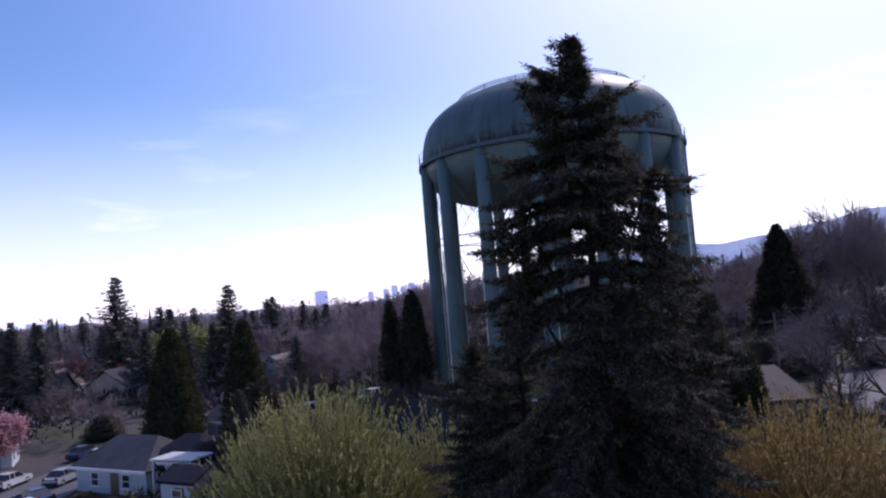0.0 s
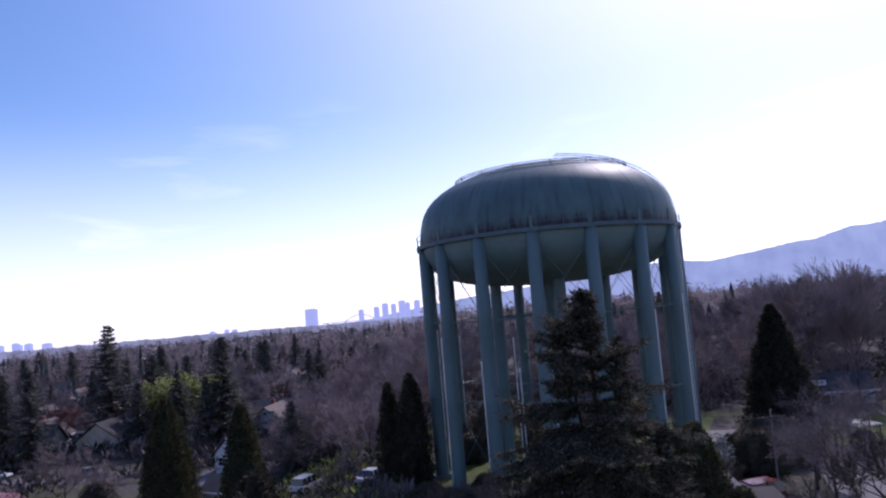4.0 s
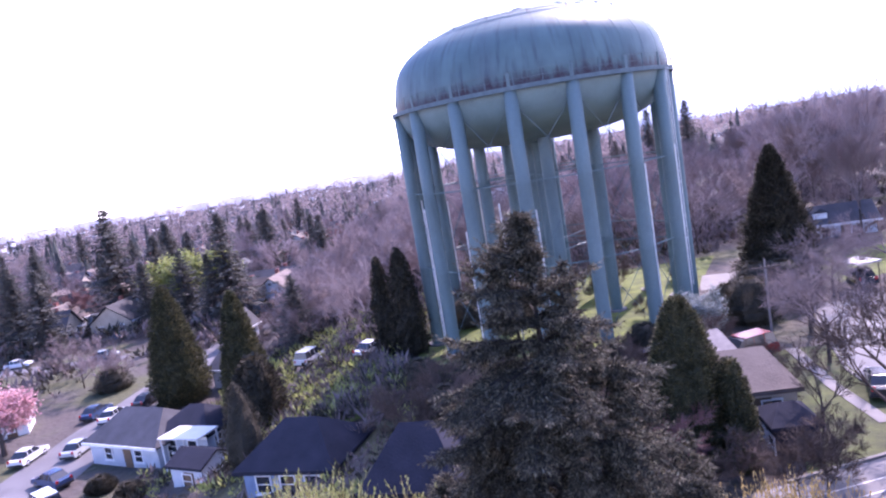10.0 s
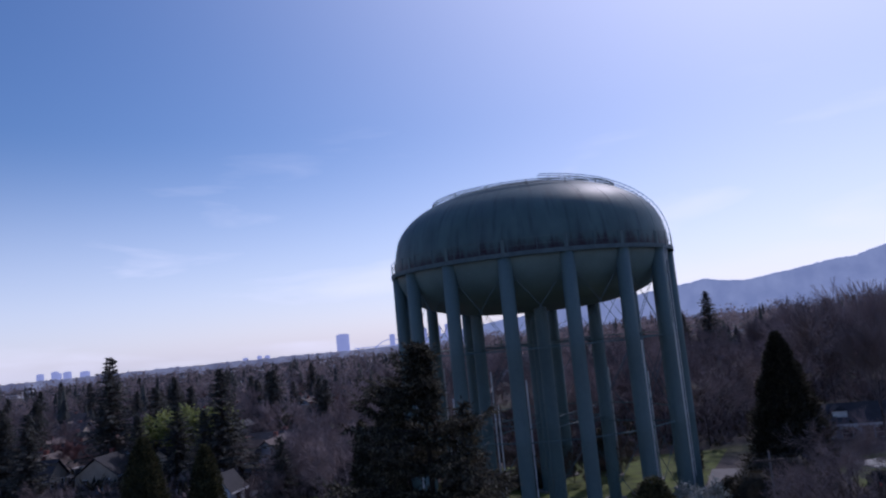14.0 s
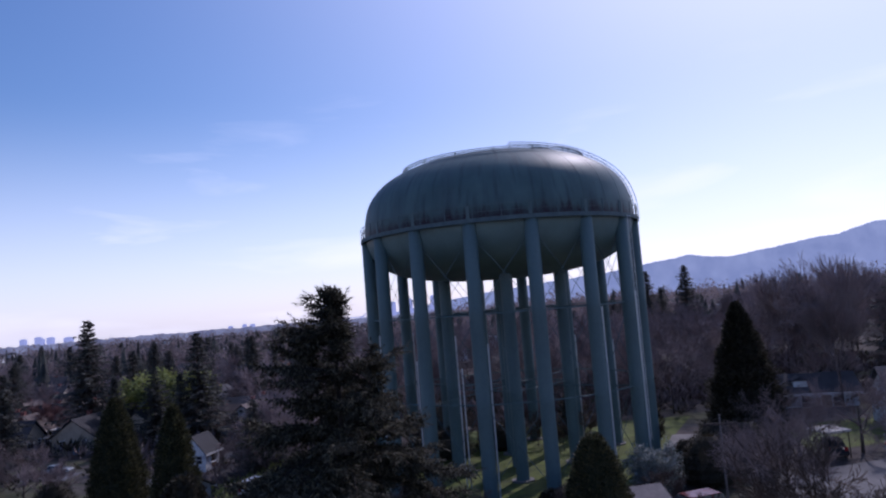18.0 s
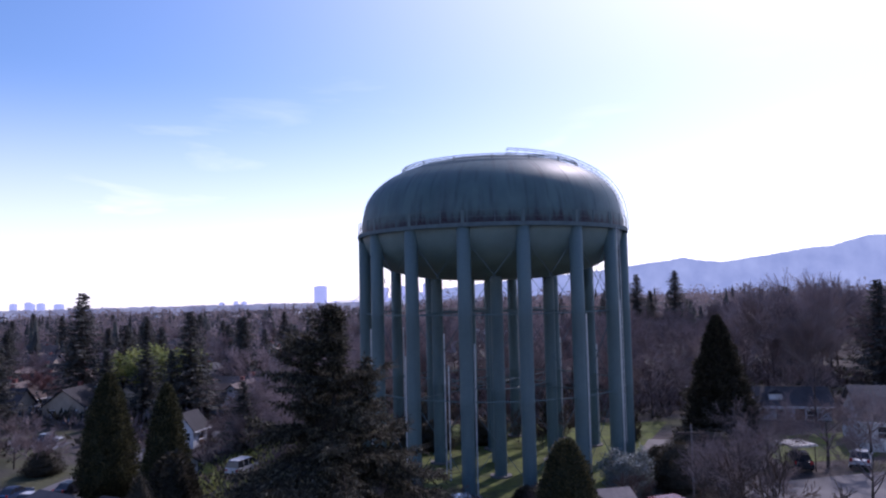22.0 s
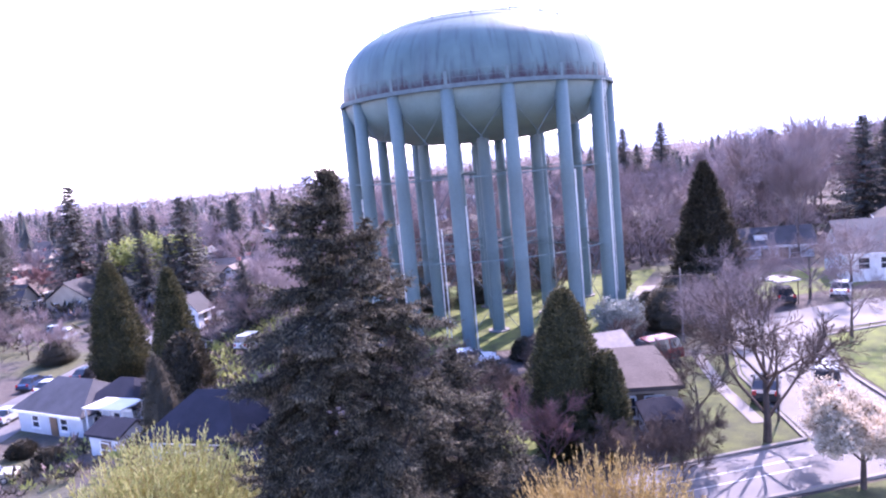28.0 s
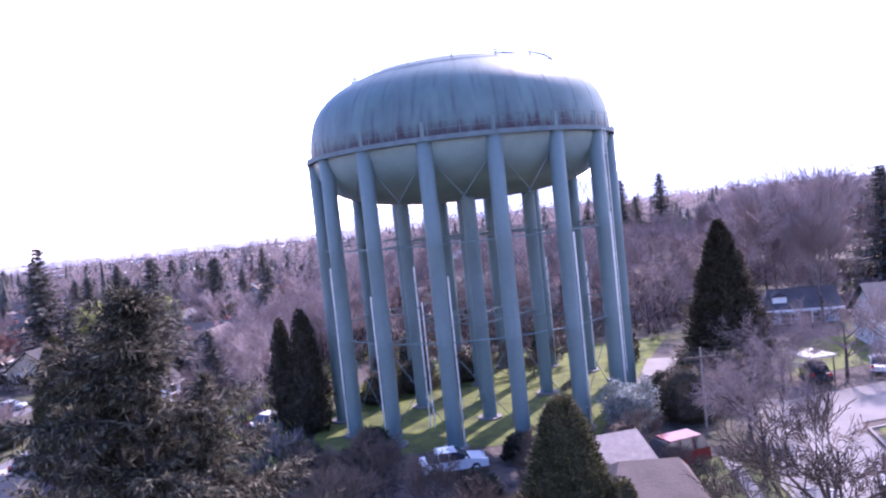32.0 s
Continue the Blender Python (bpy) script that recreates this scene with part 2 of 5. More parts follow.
M["tank"] = tank_paint()
M["steel"] = material("leg_paint", (0.106, 0.172, 0.176), (0.076, 0.122, 0.128), 0.8, 0.6, 0.0, 0.1, 5.0, streak=(1, 1, 0.15))
M["bowl"] = material("bowl_paint", (0.150, 0.226, 0.218), (0.108, 0.165, 0.162), 0.5, 0.45, 0.0, 0.1, 5.0)
M["rust"] = material("rusty_band", (0.13, 0.19, 0.185), (0.078, 0.070, 0.074), 1.0, 0.7, 0.0, 0.2, 9.0, streak=(1.2, 1.2, 0.5))
M["rail"] = material("rail_paint", (0.115, 0.165, 0.175), (0.08, 0.115, 0.125), 2, 0.7)
M["galv"] = material("galvanised_steel", (0.74, 0.75, 0.75), (0.56, 0.57, 0.57), 3, 0.35, 0.2)
M["asphalt"] = material("asphalt", (0.155, 0.148, 0.155), (0.10, 0.096, 0.102), 0.35, 0.75, 0.0, 0.3, 20)
M["concrete"] = material("concrete", (0.22, 0.205, 0.195), (0.14, 0.13, 0.126), 0.6, 0.85, 0.0, 0.2, 15)
M["mark"] = material("road_paint", (0.48, 0.47, 0.45), (0.30, 0.29, 0.28), 3, 0.6)
M["lawn"] = material("lawn", (0.130, 0.160, 0.034), (0.052, 0.060, 0.026), 0.9, 0.9, 0.0, 0.6, 12)
# darker copy of the lawn: the shade of bare trees is in its colour
M["lawn_shade"] = material("lawn_shaded", (0.088, 0.104, 0.034), (0.042, 0.046, 0.026), 0.9, 0.9, 0.0, 0.6, 12)
M["bark"] = material("bark", (0.10, 0.075, 0.065), (0.05, 0.04, 0.036), 2, 0.9, 0.0, 0.5, 14)
M["fir_bark"] = material("dark_fir_bark", (0.034, 0.029, 0.026), (0.02, 0.017, 0.016), 2, 0.9, 0.0, 0.5, 14)
M["twig"] = material("bare_twigs", (0.318, 0.246, 0.238), (0.180, 0.135, 0.128), 0.3, 0.85, spread=0.3)
M["twig_dark"] = material("dark_bare_twigs", (0.125, 0.088, 0.070), (0.07, 0.050, 0.041), 0.6, 0.85, spread=0.35)
M["twig_far"] = material("far_bare_twigs", (0.262, 0.21, 0.208), (0.185, 0.148, 0.148), 0.02, 0.9, trans=0.5)
M["twig_red"] = material("budding_red_twigs", (0.25, 0.128, 0.118), (0.15, 0.082, 0.078), 0.5, 0.85, spread=0.15)
M["twig_tan"] = material("tan_shoots", (0.34, 0.25, 0.10), (0.20, 0.14, 0.06), 0.8, 0.85)
M["pine"] = island_leaf("fir_needles", (0.027, 0.024, 0.018), (0.056, 0.050, 0.036), (0.175, 0.164, 0.112), 0.75, 0.3, 0.62)
# greyer and paler than the near needles: distance haze mixed into the colour
M["fir_far"] = island_leaf("far_fir_needles_hazed", (0.050, 0.050, 0.047), (0.084, 0.083, 0.073), (0.140, 0.135, 0.108))
M["yew"] = island_leaf("cypress_foliage", (0.030, 0.032, 0.020), (0.058, 0.058, 0.031), (0.15, 0.142, 0.066))
M["olive"] = island_leaf("spring_shoots", (0.20, 0.22, 0.07), (0.30, 0.30, 0.11), (0.40, 0.40, 0.18), 0.7, 0.4)
M["gold"] = island_leaf("golden_twigs", (0.26, 0.18, 0.06), (0.38, 0.27, 0.10), (0.50, 0.38, 0.17), 0.7, 0.3)
M["blossom"] = island_leaf("white_blossom", (0.48, 0.40, 0.30), (0.62, 0.52, 0.40), (0.72, 0.64, 0.51), 0.7, 0.4)
M["pinkbloom"] = island_leaf("pink_blossom", (0.42, 0.20, 0.22), (0.55, 0.30, 0.32), (0.66, 0.42, 0.43), 0.7, 0.35)
M["silver"] = island_leaf("silvery_leaves", (0.16, 0.19, 0.17), (0.25, 0.28, 0.26), (0.38, 0.40, 0.38), 0.6, 0.2)
M["spring"] = island_leaf("fresh_leaves", (0.19, 0.215, 0.058), (0.28, 0.305, 0.095), (0.38, 0.40, 0.16), 0.7, 0.4)
M["hedge"] = island_leaf("hedge_leaves", (0.026, 0.023, 0.018), (0.046, 0.041, 0.030), (0.082, 0.075, 0.050))
# these three glow on their own; the blue paleness stands in for haze
M["hill"] = glow("far_hill_haze_glow", (0.37, 0.46, 0.67), (0.28, 0.36, 0.57), 1.0, 0.009)
M["plain"] = glow("far_plain_haze_glow", (0.34, 0.38, 0.50), (0.17, 0.19, 0.28), 1.0, 0.03)
M["city"] = glow("far_city_haze_glow", (0.44, 0.52, 0.82), (0.36, 0.43, 0.74), 1.0, 0.01)
M["white"] = material("white_paint", (0.78, 0.78, 0.78), (0.62, 0.62, 0.63), 1.2, 0.55, spread=0.08)
M["siding"] = material("grey_blue_siding", (0.52, 0.56, 0.62), (0.40, 0.43, 0.48), 0.9, 0.6, spread=0.15)
M["tan"] = material("tan_siding", (0.46, 0.38, 0.30), (0.34, 0.28, 0.22), 0.9, 0.65, spread=0.15)
M["redwall"] = material("brick_red_siding", (0.26, 0.10, 0.085), (0.18, 0.075, 0.065), 1.5, 0.7)
M["bluewall"] = material("blue_siding", (0.20, 0.28, 0.42), (0.14, 0.20, 0.30), 1.5, 0.7, spread=0.2)
M["roof"] = material("asphalt_shingles", (0.062, 0.061, 0.07), (0.04, 0.039, 0.045), 0.8, 0.75, 0.0, 0.4, 9, spread=0.3)
M["roofbrown"] = material("brown_shingles", (0.15, 0.115, 0.10), (0.095, 0.073, 0.066), 0.8, 0.75, 0.0, 0.4, 9, spread=0.2)
M["roofblue"] = material("slate_blue_shingles", (0.030, 0.031, 0.045), (0.020, 0.021, 0.03), 0.8, 0.9, 0.0, 0.4, 9)
M["roofblue"].node_tree.nodes["Principled BSDF"].inputs["Specular IOR Level"].default_value = 0.1
M["rooflight"] = material("pale_metal_roof", (0.64, 0.63, 0.60), (0.52, 0.51, 0.49), 0.8, 0.55, 0.0)
M["greywood"] = material("weathered_wood", (0.24, 0.21, 0.20), (0.16, 0.14, 0.135), 3, 0.85)
M["glass"] = material("dark_glass", (0.03, 0.035, 0.045), (0.02, 0.022, 0.03), 1, 0.08)
M["trimwood"] = material("brown_door", (0.16, 0.09, 0.05), (0.10, 0.06, 0.035), 3, 0.5)
M["rubber"] = material("tyre_rubber", (0.03, 0.03, 0.032), (0.018, 0.018, 0.02), 4, 0.8)
M["chrome"] = material("wheel_alloy", (0.6, 0.6, 0.62), (0.45, 0.45, 0.46), 4, 0.25, 0.8)
M["lamp"] = material("lamp_lens", (0.7, 0.7, 0.7), (0.55, 0.55, 0.55), 4, 0.1)
M["tail"] = material("tail_lens", (0.45, 0.03, 0.03), (0.3, 0.02, 0.02), 4, 0.15)
for key, c in dict(white=(0.75, 0.75, 0.76), silver=(0.42, 0.44, 0.46), red=(0.17, 0.022, 0.02), dark=(0.03, 0.034, 0.045), blue=(0.035, 0.065, 0.14), tan=(0.36, 0.32, 0.26)).items():
    M["car_" + key] = material("car_paint_" + key, c, tuple(v * 0.85 for v in c), 2, 0.18, 0.15)


# ---- mesh tools ----
class Buf:
    """A growing mesh: corner places and faces."""

    def __init__(self):
        self.v, self.f = [], []

    def tube(self, p, q, r0, r1, n=5, cap=False):
        p, q = Vector(p), Vector(q)
        d = q - p
        if d.length < 1e-6:
            return
        d.normalize()
        a = d.orthogonal().normalized()
        b = d.cross(a)
        k = len(self.v)
        for c, r in ((p, r0), (q, r1)):
            for i in range(n):
                w = math.tau * i / n
                self.v.append(tuple(c + (a * math.cos(w) + b * math.sin(w)) * r))
        for i in range(n):
            j = (i + 1) % n
            self.f.append((k + i, k + j, k + n + j, k + n + i))
        if cap:
            self.f.append(tuple(k + n + i for i in range(n)))
            self.f.append(tuple(k + n - 1 - i for i in range(n)))

    def box(self, x0, y0, z0, x1, y1, z1):
        k = len(self.v)
        self.v += [(x0, y0, z0), (x1, y0, z0), (x1, y1, z0), (x0, y1, z0), (x0, y0, z1), (x1, y0, z1), (x1, y1, z1), (x0, y1, z1)]
        for a in ((0, 3, 2, 1), (4, 5, 6, 7), (0, 1, 5, 4), (1, 2, 6, 5), (2, 3, 7, 6), (3, 0, 4, 7)):
            self.f.append(tuple(k + i for i in a))

    def face(self, *pts):
        k = len(self.v)
        self.v += [tuple(p) for p in pts]
        self.f.append(tuple(range(k, k + len(pts))))

    def prism(self, poly, z0, z1):
        """poly: outline seen from above, anticlockwise."""
        k, n = len(self.v), len(poly)
        self.v += [(x, y, z0) for x, y in poly] + [(x, y, z1) for x, y in poly]
        self.f.append(tuple(k + n - 1 - i for i in range(n)))
        self.f.append(tuple(k + n + i for i in range(n)))
        for i in range(n):
            j = (i + 1) % n
            self.f.append((k + i, k + j, k + n + j, k + n + i))

    def lathe(self, prof, n=96, close=False):
        k = len(self.v)
        m = len(prof)
        for i in range(n):
            w = math.tau * i / n
            for r, z in prof:
                self.v.append((r * math.sin(w), -r * math.cos(w), z))
        for i in range(n):
            j = (i + 1) % n
            for s in range(m if close else m - 1):
                t = (s + 1) % m
                self.f.append((k + i * m + s, k + j * m + s, k + j * m + t, k + i * m + t))

    def mesh(self, name, mat, smooth=False):
        me = bpy.data.meshes.new(name)
        me.from_pydata(self.v, [], self.f)
        me.materials.append(mat)
        if smooth:
            me.polygons.foreach_set("use_smooth", [True] * len(me.polygons))
        me.update()
        return me


def part(name, buf, mat, parent, label="", smooth=False):
    me = buf if isinstance(buf, bpy.types.Mesh) else buf.mesh(name, mat, smooth)
    ob = new(name, me)
    ob.parent = parent
    if label:
        ob["label"] = label
    return ob


def thing(name, x, y, z, label, category, group="", rz=0.0, scale=1.0):
    ob = new(name)
    ob.empty_display_size = 0.2
    ob.matrix_basis = pose(x, y, z, 0, 0, rz) @ Matrix.Scale(scale, 4)
    return tagged(ob, label, category, group)


def solid(name, buf, mat, label, category, kind="structure", smooth=False):
    return tagged(new(name, buf.mesh(name, mat, smooth)), label, category, "", kind)


def ground_z(x, y):
    u = min(1.0, max(0.0, (-12 - x) / 26))
    u = u * u * (3 - 2 * u)
    d = math.hypot(x, y)
    far = max(0.0, d - 400) / 3600
    return -0.9 - 5.8 * u - 28 * min(1.0, far)


# ---- ground ----
def build_ground():
    rings = [0, 6, 12, 18, 24, 30, 36, 42, 48, 56, 64, 74, 86, 100, 130, 170, 230, 320, 450, 700, 1100, 1800, 2900, 4700]
    n = 120
    g = Buf()
    g.v.append((0, -20, ground_z(0, -20)))
    for r in rings[1:]:
        for i in range(n):
            w = math.tau * i / n
            x, y = r * math.sin(w), -20 + r * math.cos(w)
            g.v.append((x, y, ground_z(x, y)))
    for i in range(n):
        g.f.append((0, 1 + (i + 1) % n, 1 + i))
    for k in range(len(rings) - 2):
        for i in range(n):
            a, b = 1 + k * n + i, 1 + k * n + (i + 1) % n
            g.f.append((a, b, b + n, a + n))
    m = bpy.data.materials.new("garden_ground")
    m.use_nodes = True
    nd, l = m.node_tree.nodes, m.node_tree.links
    b = nd["Principled BSDF"]
    b.inputs["Roughness"].default_value = 0.95
    co, n1, n2 = nd.new("ShaderNodeTexCoord"), nd.new("ShaderNodeTexNoise"), nd.new("ShaderNodeTexNoise")
    n1.inputs["Scale"].default_value, n1.inputs["Detail"].default_value = 0.09, 4
    n2.inputs["Scale"].default_value, n2.inputs["Detail"].default_value = 1.6, 6
    ramp, ramp2, mix = nd.new("ShaderNodeValToRGB"), nd.new("ShaderNodeValToRGB"), nd.new("ShaderNodeMix")
    e = ramp.color_ramp.elements
    e[0].position, e[1].position = 0.40, 0.62
    e[0].color, e[1].color = lin((0.062, 0.048, 0.046)), lin((0.066, 0.070, 0.030))
    e.new(0.5).color = lin((0.068, 0.057, 0.052))
    ramp2.color_ramp.elements[0].color, ramp2.color_ramp.elements[1].color = lin((0.55, 0.55, 0.55)), lin((1.25, 1.2, 1.15))
    mix.data_type, mix.blend_type = "RGBA", "MULTIPLY"
    mix.inputs["Factor"].default_value = 1.0
    for q in (n1, n2):
        l.new(co.outputs["Object"], q.inputs["Vector"])
    l.new(n1.outputs["Fac"], ramp.inputs["Fac"])
    l.new(n2.outputs["Fac"], ramp2.inputs["Fac"])
    l.new(ramp.outputs["Color"], mix.inputs["A"])
    l.new(ramp2.outputs["Color"], mix.inputs["B"])
    l.new(mix.outputs["Result"], b.inputs["Base Color"])
    bp = nd.new("ShaderNodeBump")
    bp.inputs["Strength"].default_value, bp.inputs["Distance"].default_value = 0.8, 0.3
    l.new(n2.outputs["Fac"], bp.inputs["Height"])
    l.new(bp.outputs["Normal"], b.inputs["Normal"])
    solid("ground", g, m, "hillside ground of rough grass, soil and gardens", "ground", smooth=True)


def sheet(name, pts, mat, lift, label, category, steps=14):
    """A strip of ground between a left and a right line, lying on the slope."""
    s = Buf()
    left, right = pts
    rows = []
    for k in range(steps + 1):
        t = k / steps * (len(left) - 1)
        i = min(int(t), len(left) - 2)
        u = t - i
        a = [left[i][c] * (1 - u) + left[i + 1][c] * u for c in (0, 1)]
        b = [right[i][c] * (1 - u) + right[i + 1][c] * u for c in (0, 1)]
        row = []
        for j in range(7):
            v = j / 6
            x, y = a[0] * (1 - v) + b[0] * v, a[1] * (1 - v) + b[1] * v
            row.append((x, y, ground_z(x, y) + lift))
        rows.append(row)
    for row in rows:
        s.v += row
    for k in range(steps):
        for j in range(6):
            a = k * 7 + j
            s.f.append((a, a + 1, a + 8, a + 7))
    ob = solid(name, s, mat, label, category)
    return ob


build_ground()
sheet("road_side_street", ([(13.7, -33), (14.4, -22), (17.2, -13), (19.6, -7)], [(19.4, -33), (19.9, -24), (22.2, -15), (24.4, -10)]), M["asphalt"], 0.05, "grey asphalt side street beside the tower lawn", "road")
sheet("road_front", ([(-4, -40.2), (7.7, -37.5), (20.6, -34.6), (60, -27)], [(-4, -36.4), (6.4, -33.8), (20.6, -30.6), (60, -22)]), M["asphalt"], 0.055, "grey asphalt street crossing in front of the houses", "road")
sheet("road_east", ([(18.6, -8.6), (31.5, -5.0), (70, 4)], [(20.8, -14.2), (30, -12.2), (70, -3)]), M["asphalt"], 0.058, "grey asphalt street leading off past the white houses", "road")
sheet("road_valley", ([(-55, -30), (-52, -8), (-51.6, 5), (-50, 25), (-46, 60)], [(-47, -30), (-44, -8), (-44.4, 5), (-43.4, 25), (-40, 60)]), M["asphalt"], 0.05, "grey residential street below the hill", "road")
sheet("road_cross", ([(-120, 40), (-95, 39), (-78, 37.5), (-62, 35)], [(-120, 44.5), (-95, 43.5), (-78, 42), (-62, 40)]), M["asphalt"], 0.06, "grey cross street in the valley", "road")
sheet("lawn_tower", ([(-13, -11.5), (-13, 0), (-10, 18)], [(7, -11.5), (12, 0), (20, 18)]), M["lawn"], 0.03, "sunlit green lawn under the water tower", "lawn")
sheet("lawn_corner", ([(6.6, -33.4), (9.2, -26), (11, -17)], [(13.6, -32), (14.2, -26), (16.4, -17)]), M["lawn_shade"], 0.03, "green corner lawn with tree shade put into its colour", "lawn")
sheet("lawn_front", ([(4, -48), (6, -43), (7.5, -38)], [(26, -46), (26, -40), (26, -33.9)]), M["lawn_shade"], 0.03, "green verge along the street", "lawn")
sheet("lawn_east", ([(20.3, -29.5), (20.8, -22), (23.2, -14.6)], [(38, -26.5), (40, -20), (42, -10.6)]), M["lawn"], 0.03, "green lawn across the street", "lawn")
sheet("lawn_slope", ([(-25, -17), (-24, -8), (-22, 2)], [(-13.6, -17), (-13.6, -8), (-13.4, 2)]), M["lawn"], 0.03, "patch of green lawn on the slope", "lawn")
sheet("lawn_yard", ([(-2, -32), (-1.8, -30), (-1.6, -28.4)], [(1.2, -32), (1.2, -30), (1.2, -28.4)]), M["lawn"], 0.03, "green back yard grass", "lawn")
sheet("pavement_path", ([(11.9, -29.5), (12.0, -24), (12.8, -17)], [(12.65, -29.5), (12.75, -24), (13.6, -17)]), M["concrete"], 0.07, "pale concrete footpath over the corner lawn", "pavement")
sheet("lawn_houses", ([(24, -2.2), (25, 3), (26, 9)], [(60, 6), (60, 10), (60, 14)]), M["lawn"], 0.03, "green front lawns before the white houses", "lawn")
sheet("pavement_drive", ([(13.4, 2.5), (14.2, 5), (15.5, 8.5)], [(16.8, 1.8), (18.2, 4.2), (19.6, 7.8)]), M["concrete"], 0.06, "sunlit pale concrete drive beside the tower", "pavement")


def kerb(name, line, label):
    k = Buf()
    for (x0, y0), (x1, y1) in zip(line, line[1:]):
        d = Vector((x1 - x0, y1 - y0))
        o = Vector((-d.y, d.x)).normalized() * 0.09
        k.prism([(x0 - o.x, y0 - o.y), (x0 + o.x, y0 + o.y), (x1 + o.x, y1 + o.y), (x1 - o.x, y1 - o.y)][::-1], ground_z(x0, y0) - 0.1, ground_z(x0, y0) + 0.13)
    solid(name, k, M["concrete"], label, "kerb")


kerb("kerb_corner", [(5.5, -33.9), (13.5, -31.9), (14.2, -22), (17.0, -13), (19.2, -7.6)], "pale concrete kerb round the corner lawn")
kerb("kerb_east", [(19.8, -30), (20.2, -24), (22.5, -15), (42, -9.9)], "pale concrete kerb across the street")
kerb("kerb_front", [(2, -38.9), (7.7, -37.6), (20.6, -34.7), (50, -29)], "pale concrete kerb of the front street")
mk = Buf()
for a, b in (((5.0, -35.6), (13.0, -33.7)), ((5.0, -36.5), (12.4, -34.7))):
    mk.prism([(a[0], a[1] - 0.04), (b[0], b[1] - 0.04), (b[0], b[1] + 0.04), (a[0], a[1] + 0.04)], -0.842, -0.834)
solid("road_marking", mk, M["mark"], "two worn white lines on the front street", "road marking")


# ---- far distance ----
def build_hills():
    # bearing (x over y) and height over eye level in degrees
    prof = [(-1.6, -0.6), (-0.22, -0.6), (-0.15, -0.55), (-0.1, -0.1), (-0.04, 0.35), (0.03, 0.8), (0.1, 1.15), (0.16, 1.4), (0.22, 1.8), (0.265, 2.1), (0.3, 2.3), (0.325, 2.05), (0.352, 1.9), (0.39, 2.12), (0.43, 2.42), (0.47, 2.65), (0.507, 2.85), (0.535, 3.2), (0.56, 3.4), (0.62, 3.45), (0.8, 3.6), (1.0, 2.8), (1.6, 2.0)]
    h = Buf()
    Y, n = 4300.0, 900
    xs = [prof[0][0] + (prof[-1][0] - prof[0][0]) * i / n for i in range(n + 1)]
    for i, q in enumerate(xs):
        z = 14 + Y * math.sqrt(1 + q * q) * math.tan(radians(float(np.interp(q, [p[0] for p in prof], [p[1] for p in prof]))))
        z += max(0.0, z) * 0.05 * noise.noise((q * 26, 1.3, 0)) + (3.5 * noise.noise((q * 130, 4.1, 0)) + 4.0 * noise.noise((q * 420, 2.7, 0))) * min(1, max(0.0, z) / 60)
        h.v += [(q * Y, Y, -60), (q * Y, Y + 60, z)]
    for i in range(n):
        a = 2 * i
        h.f.append((a, a + 2, a + 3, a + 1))
    solid("backdrop_hills", h, M["hill"], "blue wooded hills on the horizon, haze painted in as glow", "hills")


def build_plain():
    """Far valley rim of town and trees: uneven low strip, haze painted as glow."""
    h = Buf()
    R, n = 1150.0, 700
    for i in range(n + 1):
        a = radians(-58 + 116 * i / n)
        z = 2.6 + 2.0 * noise.noise((a * 22, 0.7, 0)) + 2.2 * noise.noise((a * 90, 3.1, 0)) + 1.8 * noise.noise((a * 260, 5.3, 0))
        x, y = R * math.sin(a), -50 + R * math.cos(a)
        h.v += [(x, y, -30), (x, y, z)]
    for i in range(n):
        a = 2 * i
        h.f.append((a, a + 2, a + 3, a + 1))
    solid("backdrop_plain", h, M["plain"], "far rim of the valley with trees and town, a strip glowing as haze", "valley")


build_plain()


def tower_block(x, y, w, d, z, label="pale high-rise block in the far city, haze painted in as glow"):
    t = thing("high_rise", x, y, -40, label, "building", "far city towers")
    b = Buf()
    b.box(-w / 2, -d / 2, 0, w / 2, d / 2, z + 40)
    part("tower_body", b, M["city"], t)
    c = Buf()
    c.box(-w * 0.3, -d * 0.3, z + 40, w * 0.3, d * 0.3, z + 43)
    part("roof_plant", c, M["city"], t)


build_hills()
tower_block(-775, 3500, 60, 30, 60, "tall pale high-rise standing alone, haze painted in as glow")
rs = random.Random(5)
for q, w, z in ((-0.128, 26, 52), (-0.116, 30, 66), (-0.104, 24, 60), (-0.092, 34, 74), (-0.083, 22, 62), (-0.07, 30, 70), (-0.055, 26, 64), (-0.635, 30, 12), (-0.668, 26, 18), (-0.656, 34, 10), (-0.69, 26, 12), (-0.36, 20, -4), (-0.345, 16, 0), (-0.33, 20, -2), (-0.61, 40, 6), (-0.15, 24, 44)):
    tower_block(q * 3500, 3500 + rs.uniform(-80, 80), w, 26, z - 8)
arch = thing("arch_bridge", -500, 3300, -62, "white steel arch bridge far away, haze painted in as glow", "bridge")
ab = Buf()
pr = None
for i in range(21):
    u = i / 10 - 1
    p = (u * 75, 0, 46 + 30 * (1 - u * u))
    if pr:
        ab.tube(pr, p, 3.0, 3.0, 4)
    pr = p
part("arch", ab, M["city"], arch)
ab = Buf()
ab.box(-180, -6, 46, 180, 6, 50)
part("deck", ab, M["city"], arch)
for px in (-160, -75, 75, 160):
    ab = Buf()
    ab.box(px - 4, -5, -20, px + 4, 5, 46)
    part("pier", ab, M["city"], arch)


